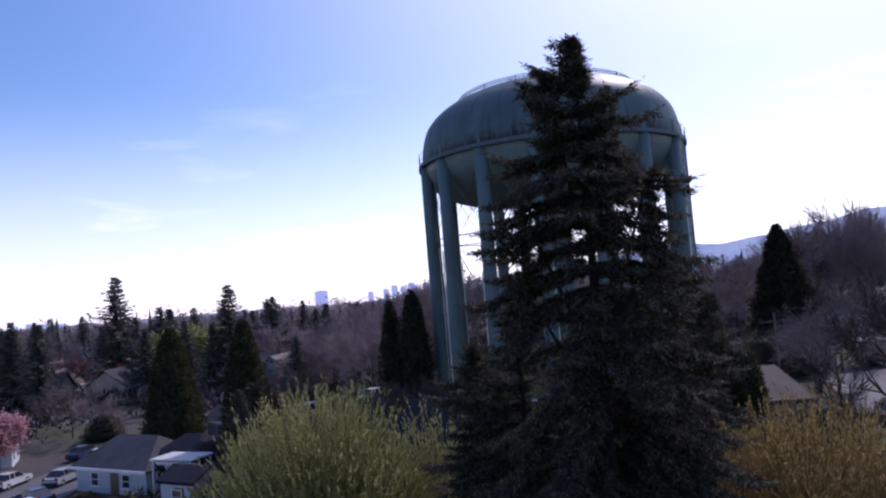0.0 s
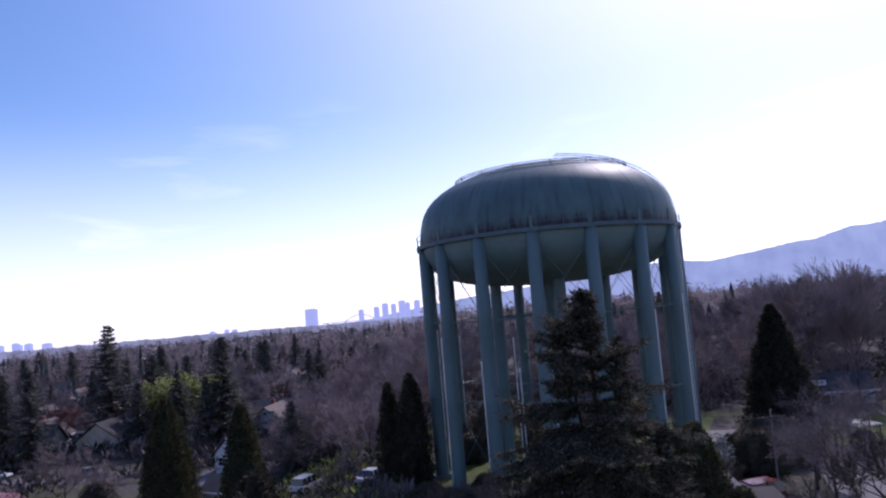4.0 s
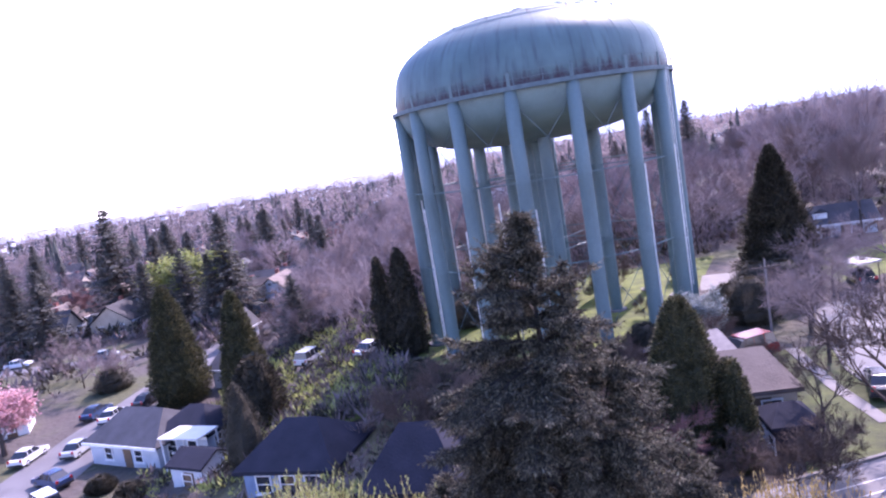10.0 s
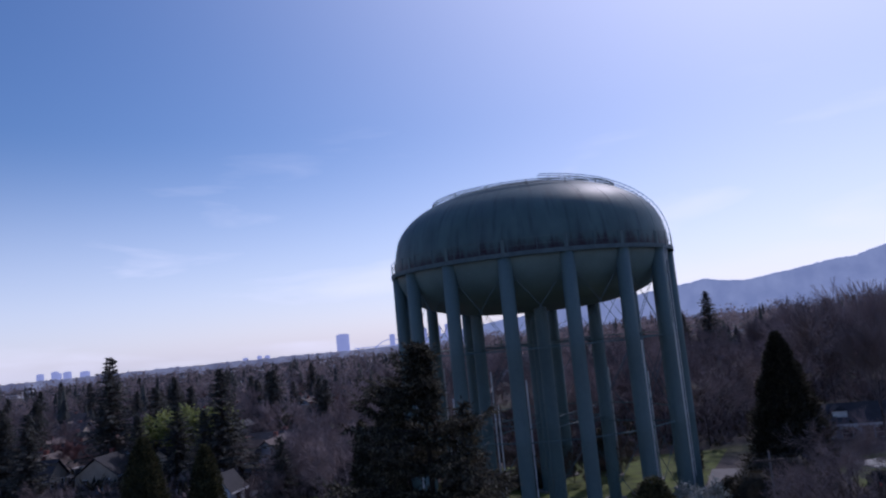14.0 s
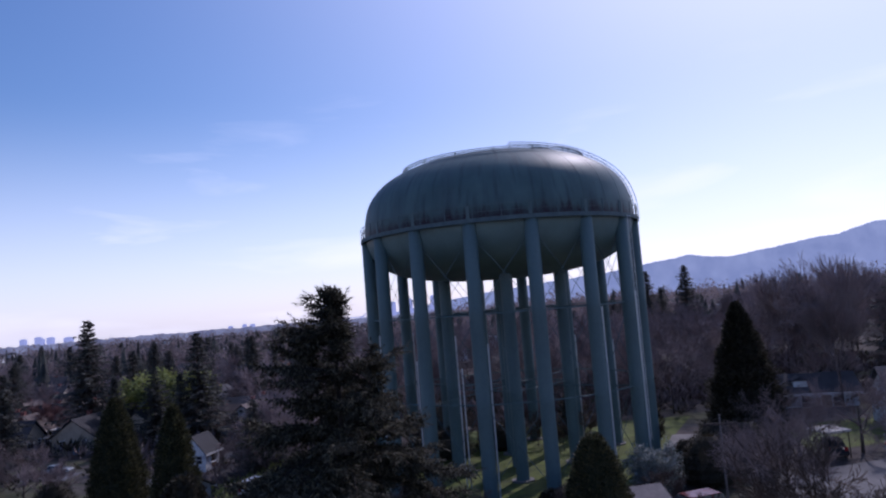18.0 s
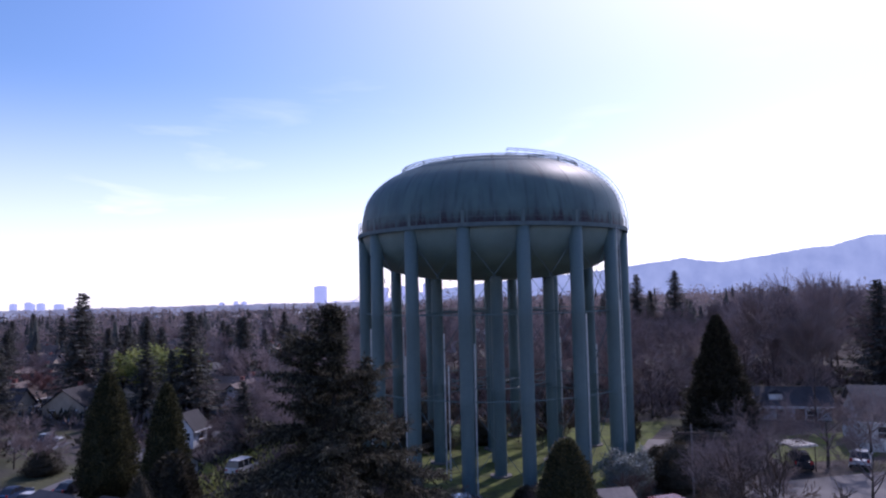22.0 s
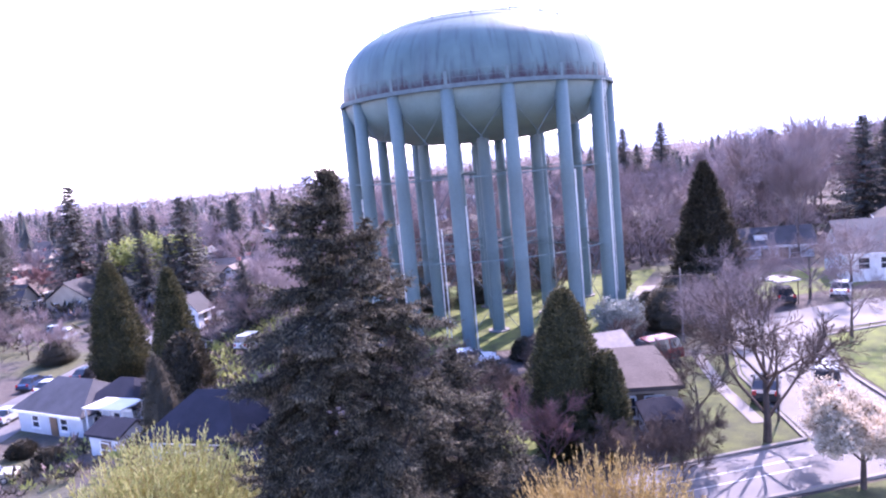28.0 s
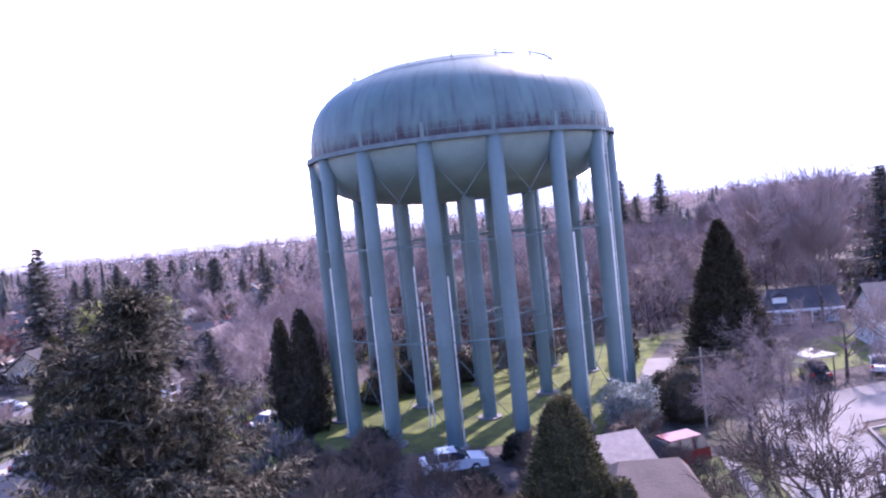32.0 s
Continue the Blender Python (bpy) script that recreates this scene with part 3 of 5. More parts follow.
# ---- water tower ----
LEG_R, RING_R, RING_Z, BASE = 11.55, 12.05, 19.5, -0.95
tower = thing("water_tower", 0, 0, 0, "tall sea-green steel water tower on many round legs over a lawn", "water tower")
PHASE = -34.5
DOME = [(11.72, RING_Z + 1.0), (11.64, RING_Z + 1.7), (11.3, RING_Z + 2.95), (10.65, RING_Z + 3.95), (9.65, RING_Z + 4.82), (8.3, RING_Z + 5.55), (6.5, RING_Z + 6.18), (4.0, RING_Z + 6.62), (0.02, RING_Z + 6.82)]


def leg_xy(k, r=LEG_R):
    a = radians(PHASE + 22.5 * k)
    return r * math.sin(a), -r * math.cos(a)


def smooth_profile(keys, steps):
    rs_, zs_ = zip(*keys)
    t = np.linspace(0, len(keys) - 1, steps)
    out = []
    for u in t:
        i = min(int(u), len(keys) - 2)
        f = u - i
        p = [keys[max(0, i - 1)], keys[i], keys[i + 1], keys[min(len(keys) - 1, i + 2)]]
        out.append(tuple(0.5 * (2 * p[1][c] + (p[2][c] - p[0][c]) * f + (2 * p[0][c] - 5 * p[1][c] + 4 * p[2][c] - p[3][c]) * f * f + (3 * p[1][c] - p[0][c] - 3 * p[2][c] + p[3][c]) * f**3) for c in (0, 1)))
    return [(max(0.0, r), z) for r, z in out]


b = Buf()
b.lathe(smooth_profile(DOME, 40), 128)
part("dome", b, M["tank"], tower, "streaked grey-green domed tank roof", True)
b = Buf()
b.lathe([(11.74, RING_Z - 0.1), (11.74, RING_Z + 1.0)], 128)
part("shell_band", b, M["tank"], tower, "rust-stained band behind the balcony", True)
b = Buf()
b.lathe(smooth_profile([(11.72, RING_Z - 0.05), (11.5, RING_Z - 0.9), (10.9, RING_Z - 1.9), (9.6, RING_Z - 2.85), (7.6, RING_Z - 3.5), (5.0, RING_Z - 3.9), (2.4, RING_Z - 4.05), (0.02, RING_Z - 4.1)], 30)[::-1], 128)
part("bowl", b, M["bowl"], tower, "pale green rounded tank bottom", True)
# raised plate seams on the dome
prof = smooth_profile([(r + 0.01, z) for r, z in DOME[:7]], 18)
for k in range(32):
    a = radians(PHASE + 11.25 * k)
    seam = Buf()
    for (r0, z0), (r1, z1) in zip(prof, prof[1:]):
        seam.tube((r0 * math.sin(a), -r0 * math.cos(a), z0), (r1 * math.sin(a), -r1 * math.cos(a), z1), 0.007, 0.007, 4)
    part("plate_seam", seam, M["tank"], tower)
b = Buf()
b.lathe([(11.75, RING_Z - 0.12), (RING_R, RING_Z - 0.12), (RING_R, RING_Z + 0.06), (11.75, RING_Z + 0.06)], 128, True)
part("balcony_deck", b, M["rail"], tower)
b = Buf()
b.lathe([(RING_R, RING_Z - 0.2), (RING_R + 0.1, RING_Z - 0.2), (RING_R + 0.1, RING_Z + 0.12), (RING_R, RING_Z + 0.12)], 128, True)
part("balcony_edge", b, M["rail"], tower)
for z in (0.55, 1.05):
    b = Buf()
    n = 96
    for i in range(n):
        a, c = math.tau * i / n, math.tau * (i + 1) / n
        b.tube(((RING_R + 0.02) * math.sin(a), -(RING_R + 0.02) * math.cos(a), RING_Z + z), ((RING_R + 0.02) * math.sin(c), -(RING_R + 0.02) * math.cos(c), RING_Z + z), 0.016, 0.016, 4)
    part("hand_rail", b, M["rust"], tower)
pb = Buf()
pb.tube((0, 0, 0), (0, 0, 1.08), 0.035, 0.03, 5, True)
post = pb.mesh("rail_post", M["rail"])
for i in range(36):
    a = math.tau * i / 36
    o = part("rail_post", post, None, tower)
    o.location = ((RING_R + 0.02) * math.sin(a), -(RING_R + 0.02) * math.cos(a), RING_Z + 0.05)
gus = Buf()
gus.box(-0.13, -0.17, -0.1, 0.13, 0.0, 1.1)
gusset = gus.mesh("stiffener", M["steel"])
for i in range(16):
    a = radians(PHASE + 22.5 * i)
    o = part("stiffener", gusset, None, tower)
    o.location, o.rotation_euler = (11.6 * math.sin(a), -11.6 * math.cos(a), RING_Z), (0, 0, a)

# legs: a round column each, with a shaped head on the bowl, base plate and plinth
lb_ = Buf()
n = 20
rings = [(0.53, BASE + 0.25), (0.53, 6.0), (0.54, 6.05), (0.54, 6.25), (0.53, 6.3), (0.53, 12.5), (0.54, 12.55), (0.54, 12.75), (0.53, 12.8), (0.53, RING_Z - 0.2), (0.45, RING_Z - 0.13)]
for r, z in rings:
    for i in range(n):
        w = math.tau * i / n
        lb_.v.append((r * math.cos(w), r * math.sin(w), z))
for k in range(len(rings) - 1):
    for i in range(n):
        j = (i + 1) % n
        lb_.f.append((k * n + i, k * n + j, (k + 1) * n + j, (k + 1) * n + i))
leg_mesh = lb_.mesh("leg", M["steel"], True)
pl = Buf()
pl.prism([(0.95 * math.cos(math.tau * i / 8 + 0.39), 0.95 * math.sin(math.tau * i / 8 + 0.39)) for i in range(8)], BASE - 0.4, BASE + 0.2)
plinth = pl.mesh("plinth", M["concrete"])
bp_ = Buf()
bp_.prism([(0.7 * math.cos(math.tau * i / 4 + 0.785), 0.7 * math.sin(math.tau * i / 4 + 0.785)) for i in range(4)], BASE + 0.2, BASE + 0.28)
plate = bp_.mesh("base_plate", M["steel"])
for k in range(16):
    x, y = leg_xy(k)
    o = part("leg", leg_mesh, None, tower)
    o.location = (x, y, 0)
    for nm, me in (("plinth", plinth), ("base_plate", plate)):
        q = part(nm, me, None, o)
        q.rotation_euler = (0, 0, radians(PHASE + 22.5 * k))
# an inner ring of four columns under the bowl
ib = Buf()
rings = [(0.52, BASE + 0.25), (0.52, 6.0), (0.53, 6.05), (0.53, 6.25), (0.52, 6.3), (0.52, 12.5), (0.53, 12.55), (0.53, 12.75), (0.52, 12.8), (0.52, RING_Z - 3.7)]
for r, z in rings:
    for i in range(n):
        w = math.tau * i / n
        ib.v.append((r * math.cos(w), r * math.sin(w), z))
for k in range(len(rings) - 1):
    for i in range(n):
        j = (i + 1) % n
        ib.f.append((k * n + i, k * n + j, (k + 1) * n + j, (k + 1) * n + i))
inner_mesh = ib.mesh("inner_leg", M["steel"], True)
for k in range(4):
    a, c = radians(2 + 90 * k), radians(92 + 90 * k)
    o = part("inner_leg", inner_mesh, None, tower)
    o.location = (5.1 * math.sin(a), -5.1 * math.cos(a), 0)
    for nm, me in (("plinth", plinth), ("base_plate", plate)):
        q = part(nm, me, None, o)
        q.rotation_euler = (0, 0, a)
    for z in (6.15, 12.65):
        s = Buf()
        s.tube((5.1 * math.sin(a), -5.1 * math.cos(a), z), (5.1 * math.sin(c), -5.1 * math.cos(c), z), 0.052, 0.052, 6)
        part("strut", s, M["steel"], tower)
# struts and tie rods between neighbours
for k in range(16):
    a, c = leg_xy(k), leg_xy(k + 1)
    for z in (6.15, 12.65):
        s = Buf()
        s.tube((*a, z), (*c, z), 0.052, 0.052, 6)
        part("strut", s, M["steel"], tower)
    for z0, z1 in ((0.0, 6.1), (6.2, 12.6), (12.7, 18.6)):
        for p, q in ((a, c), (c, a)):
            s = Buf()
            s.tube((*p, z0), (*q, z1), 0.028, 0.028, 4)
            part("tie_rod", s, M["rail"], tower)
# wet riser in the middle
b = Buf()
b.lathe([(0.45, BASE), (0.45, 10), (0.45, RING_Z - 4.6), (0.8, RING_Z - 4.0)], 28)
part("riser_pipe", b, M["steel"], tower, "central riser pipe", True)
for z in (6.15, 12.65):
    for k in range(0, 16, 4):
        x, y = leg_xy(k)
        s = Buf()
        s.tube((x * 0.08, y * 0.08, z), (x, y, z), 0.045, 0.045, 5)
        part("spoke", s, M["steel"], tower)


def ladder(name, x, y, z0, z1, face, mat, label):
    """Two stiles with rungs, its back to the leg; face: its azimuth."""
    t = Vector((math.cos(face), math.sin(face), 0))
    o = part(name, Buf().mesh(name, mat), mat, tower, label)
    body = Buf()
    for s in (-0.22, 0.22):
        body.tube((x + t.x * s, y + t.y * s, z0), (x + t.x * s, y + t.y * s, z1), 0.028, 0.028, 4)
    o.data = body.mesh("ladder_stile", mat)
    z = z0 + 0.3
    while z < z1:
        r = Buf()
        r.tube((x - t.x * 0.22, y - t.y * 0.22, z), (x + t.x * 0.22, y + t.y * 0.22, z), 0.016, 0.016, 4)
        part("rung", r, mat, o)
        z += 0.9
    return o


x, y = leg_xy(4, LEG_R + 0.72)
ladder("leg_ladder", x, y, BASE + 3, RING_Z - 0.1, radians(PHASE + 90), M["galv"], "galvanised steel climbing ladder")
for k, (dx, z1) in ((0, (-0.62, 9.5)), (15, (-0.62, 11.5)), (1, (0.64, 10.5)), (14, (0.6, 12.0)), (12, (0.62, 11.0)), (13, (-0.62, 12.5)), (11, (0.62, 12.0)), (3, (0.62, 12.5)), (7, (0.62, 9.0)), (8, (0.62, 9.5)), (4, (0.62, 13.5))):
    x, y = leg_xy(k)
    s = Buf()
    s.tube((x + dx, y + 0.1, BASE), (x + dx, y + 0.1, z1), 0.06, 0.06, 6)
    part("conduit", s, M["galv"], tower, "bright galvanised pipe")
for dx, z1 in ((-0.16, 11.0), (0.16, 8.4)):
    s = Buf()
    s.tube((-4.1 + dx, -6.2, BASE), (-4.1 + dx, -6.2, z1), 0.055, 0.055, 6)
    part("standpipe", s, M["galv"], tower, "bright galvanised pipe on the lawn")
# roof rail: three rails on short posts, and an arched roof ladder over the shoulder
for h in (0.05, 0.17, 0.30):
    b = Buf()
    n = 64
    rr, rz = 8.0, RING_Z + 5.75
    for i in range(n):
        a, c = math.tau * i / n, math.tau * (i + 1) / n
        b.tube((rr * math.sin(a), -rr * math.cos(a), rz + h), (rr * math.sin(c), -rr * math.cos(c), rz + h), 0.034, 0.034, 4)
    part("roof_rail", b, M["rail"], tower)
for i in range(16):
    a = math.tau * i / 16
    b = Buf()
    b.tube((8.0 * math.sin(a), -8.0 * math.cos(a), RING_Z + 5.6), (8.0 * math.sin(a), -8.0 * math.cos(a), RING_Z + 6.07), 0.05, 0.05, 5)
    part("roof_rail_post", b, M["rust"], tower)
arc = smooth_profile([(11.95, RING_Z + 0.3), (11.88, RING_Z + 1.8), (11.52, RING_Z + 3.1), (10.85, RING_Z + 4.15), (9.8, RING_Z + 5.05), (8.4, RING_Z + 5.82), (6.55, RING_Z + 6.5), (4.0, RING_Z + 6.95), (1.0, RING_Z + 7.15)], 30)
AZ = radians(98)
for s, h in ((-0.35, 0.0), (0.35, 0.0), (-0.38, 0.5), (0.38, 0.5), (-0.38, 0.95), (0.38, 0.95)):
    b = Buf()
    side = Vector((math.cos(AZ), math.sin(AZ), 0)) * s
    pts = []
    for (r, z), (r1, z1) in zip(arc, arc[1:]):
        nrm = Vector((z1 - z, r - r1)).normalized() * h
        pts.append(Vector(((r + nrm.x) * math.sin(AZ) + side.x, -(r + nrm.x) * math.cos(AZ) + side.y, z + nrm.y)))
    for p, q in zip(pts, pts[1:]):
        b.tube(p, q, 0.036, 0.036, 4)
    part("roof_ladder_rail", b, M["rail"], tower)
for i in range(0, 29):
    (r, z), (r1, z1) = arc[i], arc[i + 1]
    nrm = Vector((z1 - z, r - r1)).normalized() * 0.95
    side = Vector((math.cos(AZ), math.sin(AZ), 0)) * 0.36
    c0 = Vector((r * math.sin(AZ), -r * math.cos(AZ), z))
    c1 = Vector(((r + nrm.x) * math.sin(AZ), -(r + nrm.x) * math.cos(AZ), z + nrm.y))
    b = Buf()
    b.tube(c0 - side, c0 + side, 0.02, 0.02, 4)
    b.tube(c0 - side, c1 - side, 0.02, 0.02, 4)
    b.tube(c0 + side, c1 + side, 0.02, 0.02, 4)
    part("ladder_hoop", b, M["rail"], tower)
hatch = Buf()
hatch.lathe([(0.6, RING_Z + 6.7), (0.6, RING_Z + 7.2), (0.5, RING_Z + 7.35), (0.02, RING_Z + 7.45)], 20)
part("vent_cap", hatch, M["rail"], tower, "", True)


# ---- plants ----
def frond(buf, p, d, length, width, droop, rng):
    """A flat pointed spray of needles: two bent leaves."""
    side = d.cross(Vector((0, 0, 1)))
    if side.length < 1e-3:
        side = Vector((1, 0, 0))
    side.normalize()
    up = side.cross(d).normalized()
    tilt = rng.uniform(-0.9, 0.9)
    side = side * math.cos(tilt) + up * math.sin(tilt)
    mid = p + d * length * 0.5 - Vector((0, 0, droop * length * 0.3))
    tip = p + d * length - Vector((0, 0, droop * length))
    k = len(buf.v)
    buf.v += [tuple(p), tuple(mid + side * width), tuple(tip), tuple(mid - side * width)]
    buf.f += [(k, k + 1, k + 2), (k, k + 2, k + 3)]


def conifer_meshes(h, r, seed, whorls, per, sprays, frond_l, droop, bare, shape, needle, ragged):
    """A pointed fir of the valley: whorls of boughs with flat sprays."""
    rng = random.Random(seed)
    wood, leaf = Buf(), Buf()
    wood.tube((0, 0, -0.3), (0.0, 0.0, h * 0.55), r * 0.085, r * 0.05, 8)
    wood.tube((0, 0, h * 0.55), (0.0, 0.0, h * 0.995), r * 0.05, 0.015, 6)
    z0 = h * bare
    for w in range(whorls):
        u = w / (whorls - 1)
        z = z0 + (h - z0) * (u**0.92) * 0.985
        reach = r * (1 - (z / h) ** 1.15) ** shape + 0.05
        for b in range(per):
            az = math.tau * (b + rng.random()) / per + w * 1.7
            L = reach * rng.uniform(1 - ragged, 1 + ragged * 0.5) * (0.8 + 0.55 * noise.noise((math.cos(az) * 1.5 + seed, math.sin(az) * 1.5, z * 0.6)))
            lift = 0.30 * (1 - u) + 0.75 * u
            q = Vector((0, 0, z + rng.uniform(-0.2, 0.2)))
            d = Vector((math.cos(az), math.sin(az), lift - 0.35)).normalized()
            steps = max(2, int(sprays * (0.35 + 0.65 * L / r)))
            for s in range(steps):
                d = (d + Vector((rng.uniform(-0.10, 0.10), rng.uniform(-0.10, 0.10), -0.07 * droop + (0.06 if s > steps * 0.6 else 0)))).normalized()
                q2 = q + d * (L / steps)
                if L > 0.6 and s < steps - 1:
                    wood.tube(q, q2, 0.035 * (1 - s / steps) * r / 3 + 0.006, 0.03 * (1 - (s + 1) / steps) * r / 3 + 0.005, 3)
                for side in (-1, 1, 0):
                    ang = az + side * rng.uniform(0.5, 1.1)
                    fd = Vector((math.cos(ang), math.sin(ang), rng.uniform(-0.35, 0.25))).normalized()
                    fl = frond_l * rng.uniform(0.6, 1.25) * (0.55 + 0.45 * L / r)
                    frond(leaf, q2, fd, fl, fl * rng.uniform(0.16, 0.28), droop * rng.uniform(0.2, 1.2), rng)
                q = q2
    return wood.mesh("trunk", M["bark"]), leaf.mesh("crown", M[needle])


def ragged_fir_meshes(h, r, seed, boughs, tops=(), needle="pine", blunt=0.72):
    """An old fir: long uneven boughs that sag and lift at the tip, each with side branchlets clad in flat sprays."""
    rng = random.Random(seed)
    wood, leaf = Buf(), Buf()
    wood.tube((0, 0, -0.3), (0, 0, h * 0.55), r * 0.06, r * 0.042, 9)
    wood.tube((0, 0, h * 0.55), (0, 0, h), r * 0.042, 0.012, 6)
    for (ox, oy), hh in tops:
        wood.tube((ox * 0.3, oy * 0.3, hh * 0.72), (ox, oy, hh), 0.06, 0.012, 5)

    def branchlet(p, d, L, sag):
        """A twig with needle sprays to both sides and below."""
        n = max(2, int(L / 0.05))
        for k in range(n):
            d = (d + Vector((rng.uniform(-0.1, 0.1), rng.uniform(-0.1, 0.1), -sag + rng.uniform(-0.06, 0.08)))).normalized()
            p2 = p + d * (L / n)
            flat = d.cross(Vector((0, 0, 1)))
            flat = flat.normalized() if flat.length > 1e-3 else Vector((1, 0, 0))
            size = 0.075 + 0.065 * (1 - k / n)
            for side in (-1, 1):
                fd = (d * 0.75 + flat * side * rng.uniform(0.4, 1.0) + Vector((0, 0, rng.uniform(-0.55, 0.3)))).normalized()
                frond(leaf, p.lerp(p2, rng.random()), fd, size * rng.uniform(0.7, 1.5), size * rng.uniform(0.11, 0.2), rng.uniform(0, 0.4), rng)
            if rng.random() < 0.75:
                fd = (d * 0.6 + Vector((rng.uniform(-0.4, 0.4), rng.uniform(-0.4, 0.4), rng.choice((-1, 0.8))))).normalized()
                frond(leaf, p, fd, size * rng.uniform(0.8, 1.3), size * 0.17, 0.1, rng)
            p = p2
        frond(leaf, p, d, 0.12, 0.018, 0.0, rng)

    for (ox, oy), hh in [((0, 0), h)] + list(tops):
        main = hh == h
        count = boughs if main else 24
        for b in range(count):
            u = (b + rng.random()) / count
            deep = (0.12 + (h * 0.93 - 0.12) * u ** 1.25) if main else 0.08 + 2.2 * u
            if deep > 1.6:
                deep = (int(deep / 0.55) + 0.5) * 0.55 + rng.uniform(-0.13, 0.13)
            z = hh - deep
            reach = r * (1 - math.exp(-(blunt * deep + 0.03 * deep**2) / r))
            if not main:
                reach = min(reach, 0.06 + 0.24 * deep)
            az = b * 2.39996 + rng.uniform(-0.5, 0.5)
            lump = noise.noise((math.cos(az) * 1.6 + seed, math.sin(az) * 1.6, z * 0.75))
            L = reach * min(1.28, rng.choice((0.4, 0.65, 0.85, 1.0, 1.3)) * rng.uniform(0.8, 1.1) * min(1.4, max(0.3, 0.95 + 1.6 * lump)))
            lift = 1.3 * math.exp(-deep / 0.9) + 0.42 - 0.40 * min(1.0, deep / 9)
            q = Vector((ox, oy, z))
            d = Vector((math.cos(az), math.sin(az), lift)).normalized()
            steps = max(2, int(L / 0.22))
            for k in range(steps):
                w = k / steps
                bend = -0.09 if w < 0.65 else 0.15
                d = (d + Vector((rng.uniform(-0.09, 0.09), rng.uniform(-0.09, 0.09), bend * min(1, L / 1.5) + rng.uniform(-0.04, 0.04)))).normalized()
                q2 = q + d * (L / steps)
                wood.tube(q, q2, 0.008 + 0.014 * (1 - w) * L, 0.007 + 0.014 * (1 - (k + 1) / steps) * L, 3)
                if w > 0.18 or L < 0.9:
                    left = L * (1 - w)
                    for side in (-1, 1):
                        for rep_ in range(3 if L > 1.0 else 2):
                            a2 = math.atan2(d.y, d.x) + side * rng.uniform(0.45, 1.15)
                            tl = min(0.62, 0.05 + 0.16 * min(1.0, deep) + 0.36 * left) * rng.uniform(0.6, 1.15)
                            branchlet(q.lerp(q2, rng.random()), Vector((math.cos(a2), math.sin(a2), d.z * 0.6 + rng.uniform(-0.3, 0.2))).normalized(), tl, 0.05)
                q = q2
            branchlet(q, d, min(0.35, 0.3 * L), 0.0)
        branchlet(Vector((ox, oy, hh - 0.55)), Vector((rng.uniform(-0.1, 0.1), 0, 1)), 0.6, 0.0)
    return wood.mesh("trunk", M["fir_bark"]), leaf.mesh("crown", M[needle])


def dense_cone_meshes(h, r, seed, count, size, needle, round_=0.55, bulge=1.0, full=0.0, rag=1.0):
    """A clipped-looking cypress or yew: a deep coat of small upright sprays over a tapered heart."""
    rng = random.Random(seed)
    wood, leaf = Buf(), Buf()
    wood.tube((0, 0, -0.3), (0, 0, h * 0.9), r * 0.14, 0.03, 7)

    def reach(z, az):
        u = min(1.0, max(0.0, z / h))
        base = (1 - u**1.35) ** round_ * (0.72 + 0.28 * min(1, u * 6)) * bulge
        c, t = math.cos(az), math.sin(az)
        return r * base * max(0.35, 1 + rag * (0.22 * noise.noise((c * 2, t * 2, z * 0.8 + seed)) + 0.12 * noise.noise((c * 5, t * 5, z * 2.2 + seed)) + 0.10 * noise.noise((c * 11, t * 11, z * 5 + seed))))

    for k in range(14):
        for i in range(14):
            az = math.tau * i / 14
            z = h * 0.97 * k / 13
            rr = max(0.03, reach(z, az) * 0.8)
            leaf.v.append((rr * math.cos(az), rr * math.sin(az), z))
    for k in range(13):
        for i in range(14):
            leaf.f.append((k * 14 + i, k * 14 + (i + 1) % 14, (k + 1) * 14 + (i + 1) % 14, (k + 1) * 14 + i))
    for c in range(count):
        z = h * (1 - rng.random() ** 0.75) if not full else h * rng.random()
        az = rng.uniform(0, math.tau)
        rr = reach(z, az) * rng.uniform(0.78, 1.05)
        p = Vector((rr * math.cos(az), rr * math.sin(az), z))
        d = Vector((math.cos(az) * 0.8, math.sin(az) * 0.8, rng.uniform(0.1, 1.1))).normalized()
        s = size * rng.uniform(0.6, 1.3)
        frond(leaf, p, d, s, s * rng.uniform(0.12, 0.24), rng.uniform(-0.1, 0.2), rng)
    return wood.mesh("trunk", M["bark"]), leaf.mesh("crown", M[needle])


def branch(buf, tips, rng, p, d, L, r, level, kids, spread, gravity, thin):
    bits = 3 if level > 1 else 2
    for s in range(bits):
        d = (d + Vector((rng.uniform(-1, 1), rng.uniform(-1, 1), rng.uniform(-1, 1))) * 0.16 + Vector((0, 0, gravity))).normalized()
        q = p + d * (L / bits)
        r1 = r * 0.82
        buf.tube(p, q, max(r, thin), max(r1, thin), 6 if level > 2 else (4 if level > 1 else 3))
        if level == 0 or (level == 1 and s > 0):
            tips.append((q.copy(), d.copy()))
        if level > 0 and (s > 0 or level < 3):
            for k in range(kids):
                az = rng.uniform(0, math.tau)
                o = d.orthogonal().normalized()
                o = Matrix.Rotation(az, 3, d) @ o
                nd = (d * math.cos(spread) + o * math.sin(spread) * rng.uniform(0.7, 1.2)).normalized()
                branch(buf, tips, rng, q, nd, L * rng.uniform(0.5, 0.72), r1 * 0.58, level - 1, kids, spread, gravity, thin)
        p, r = q, r1


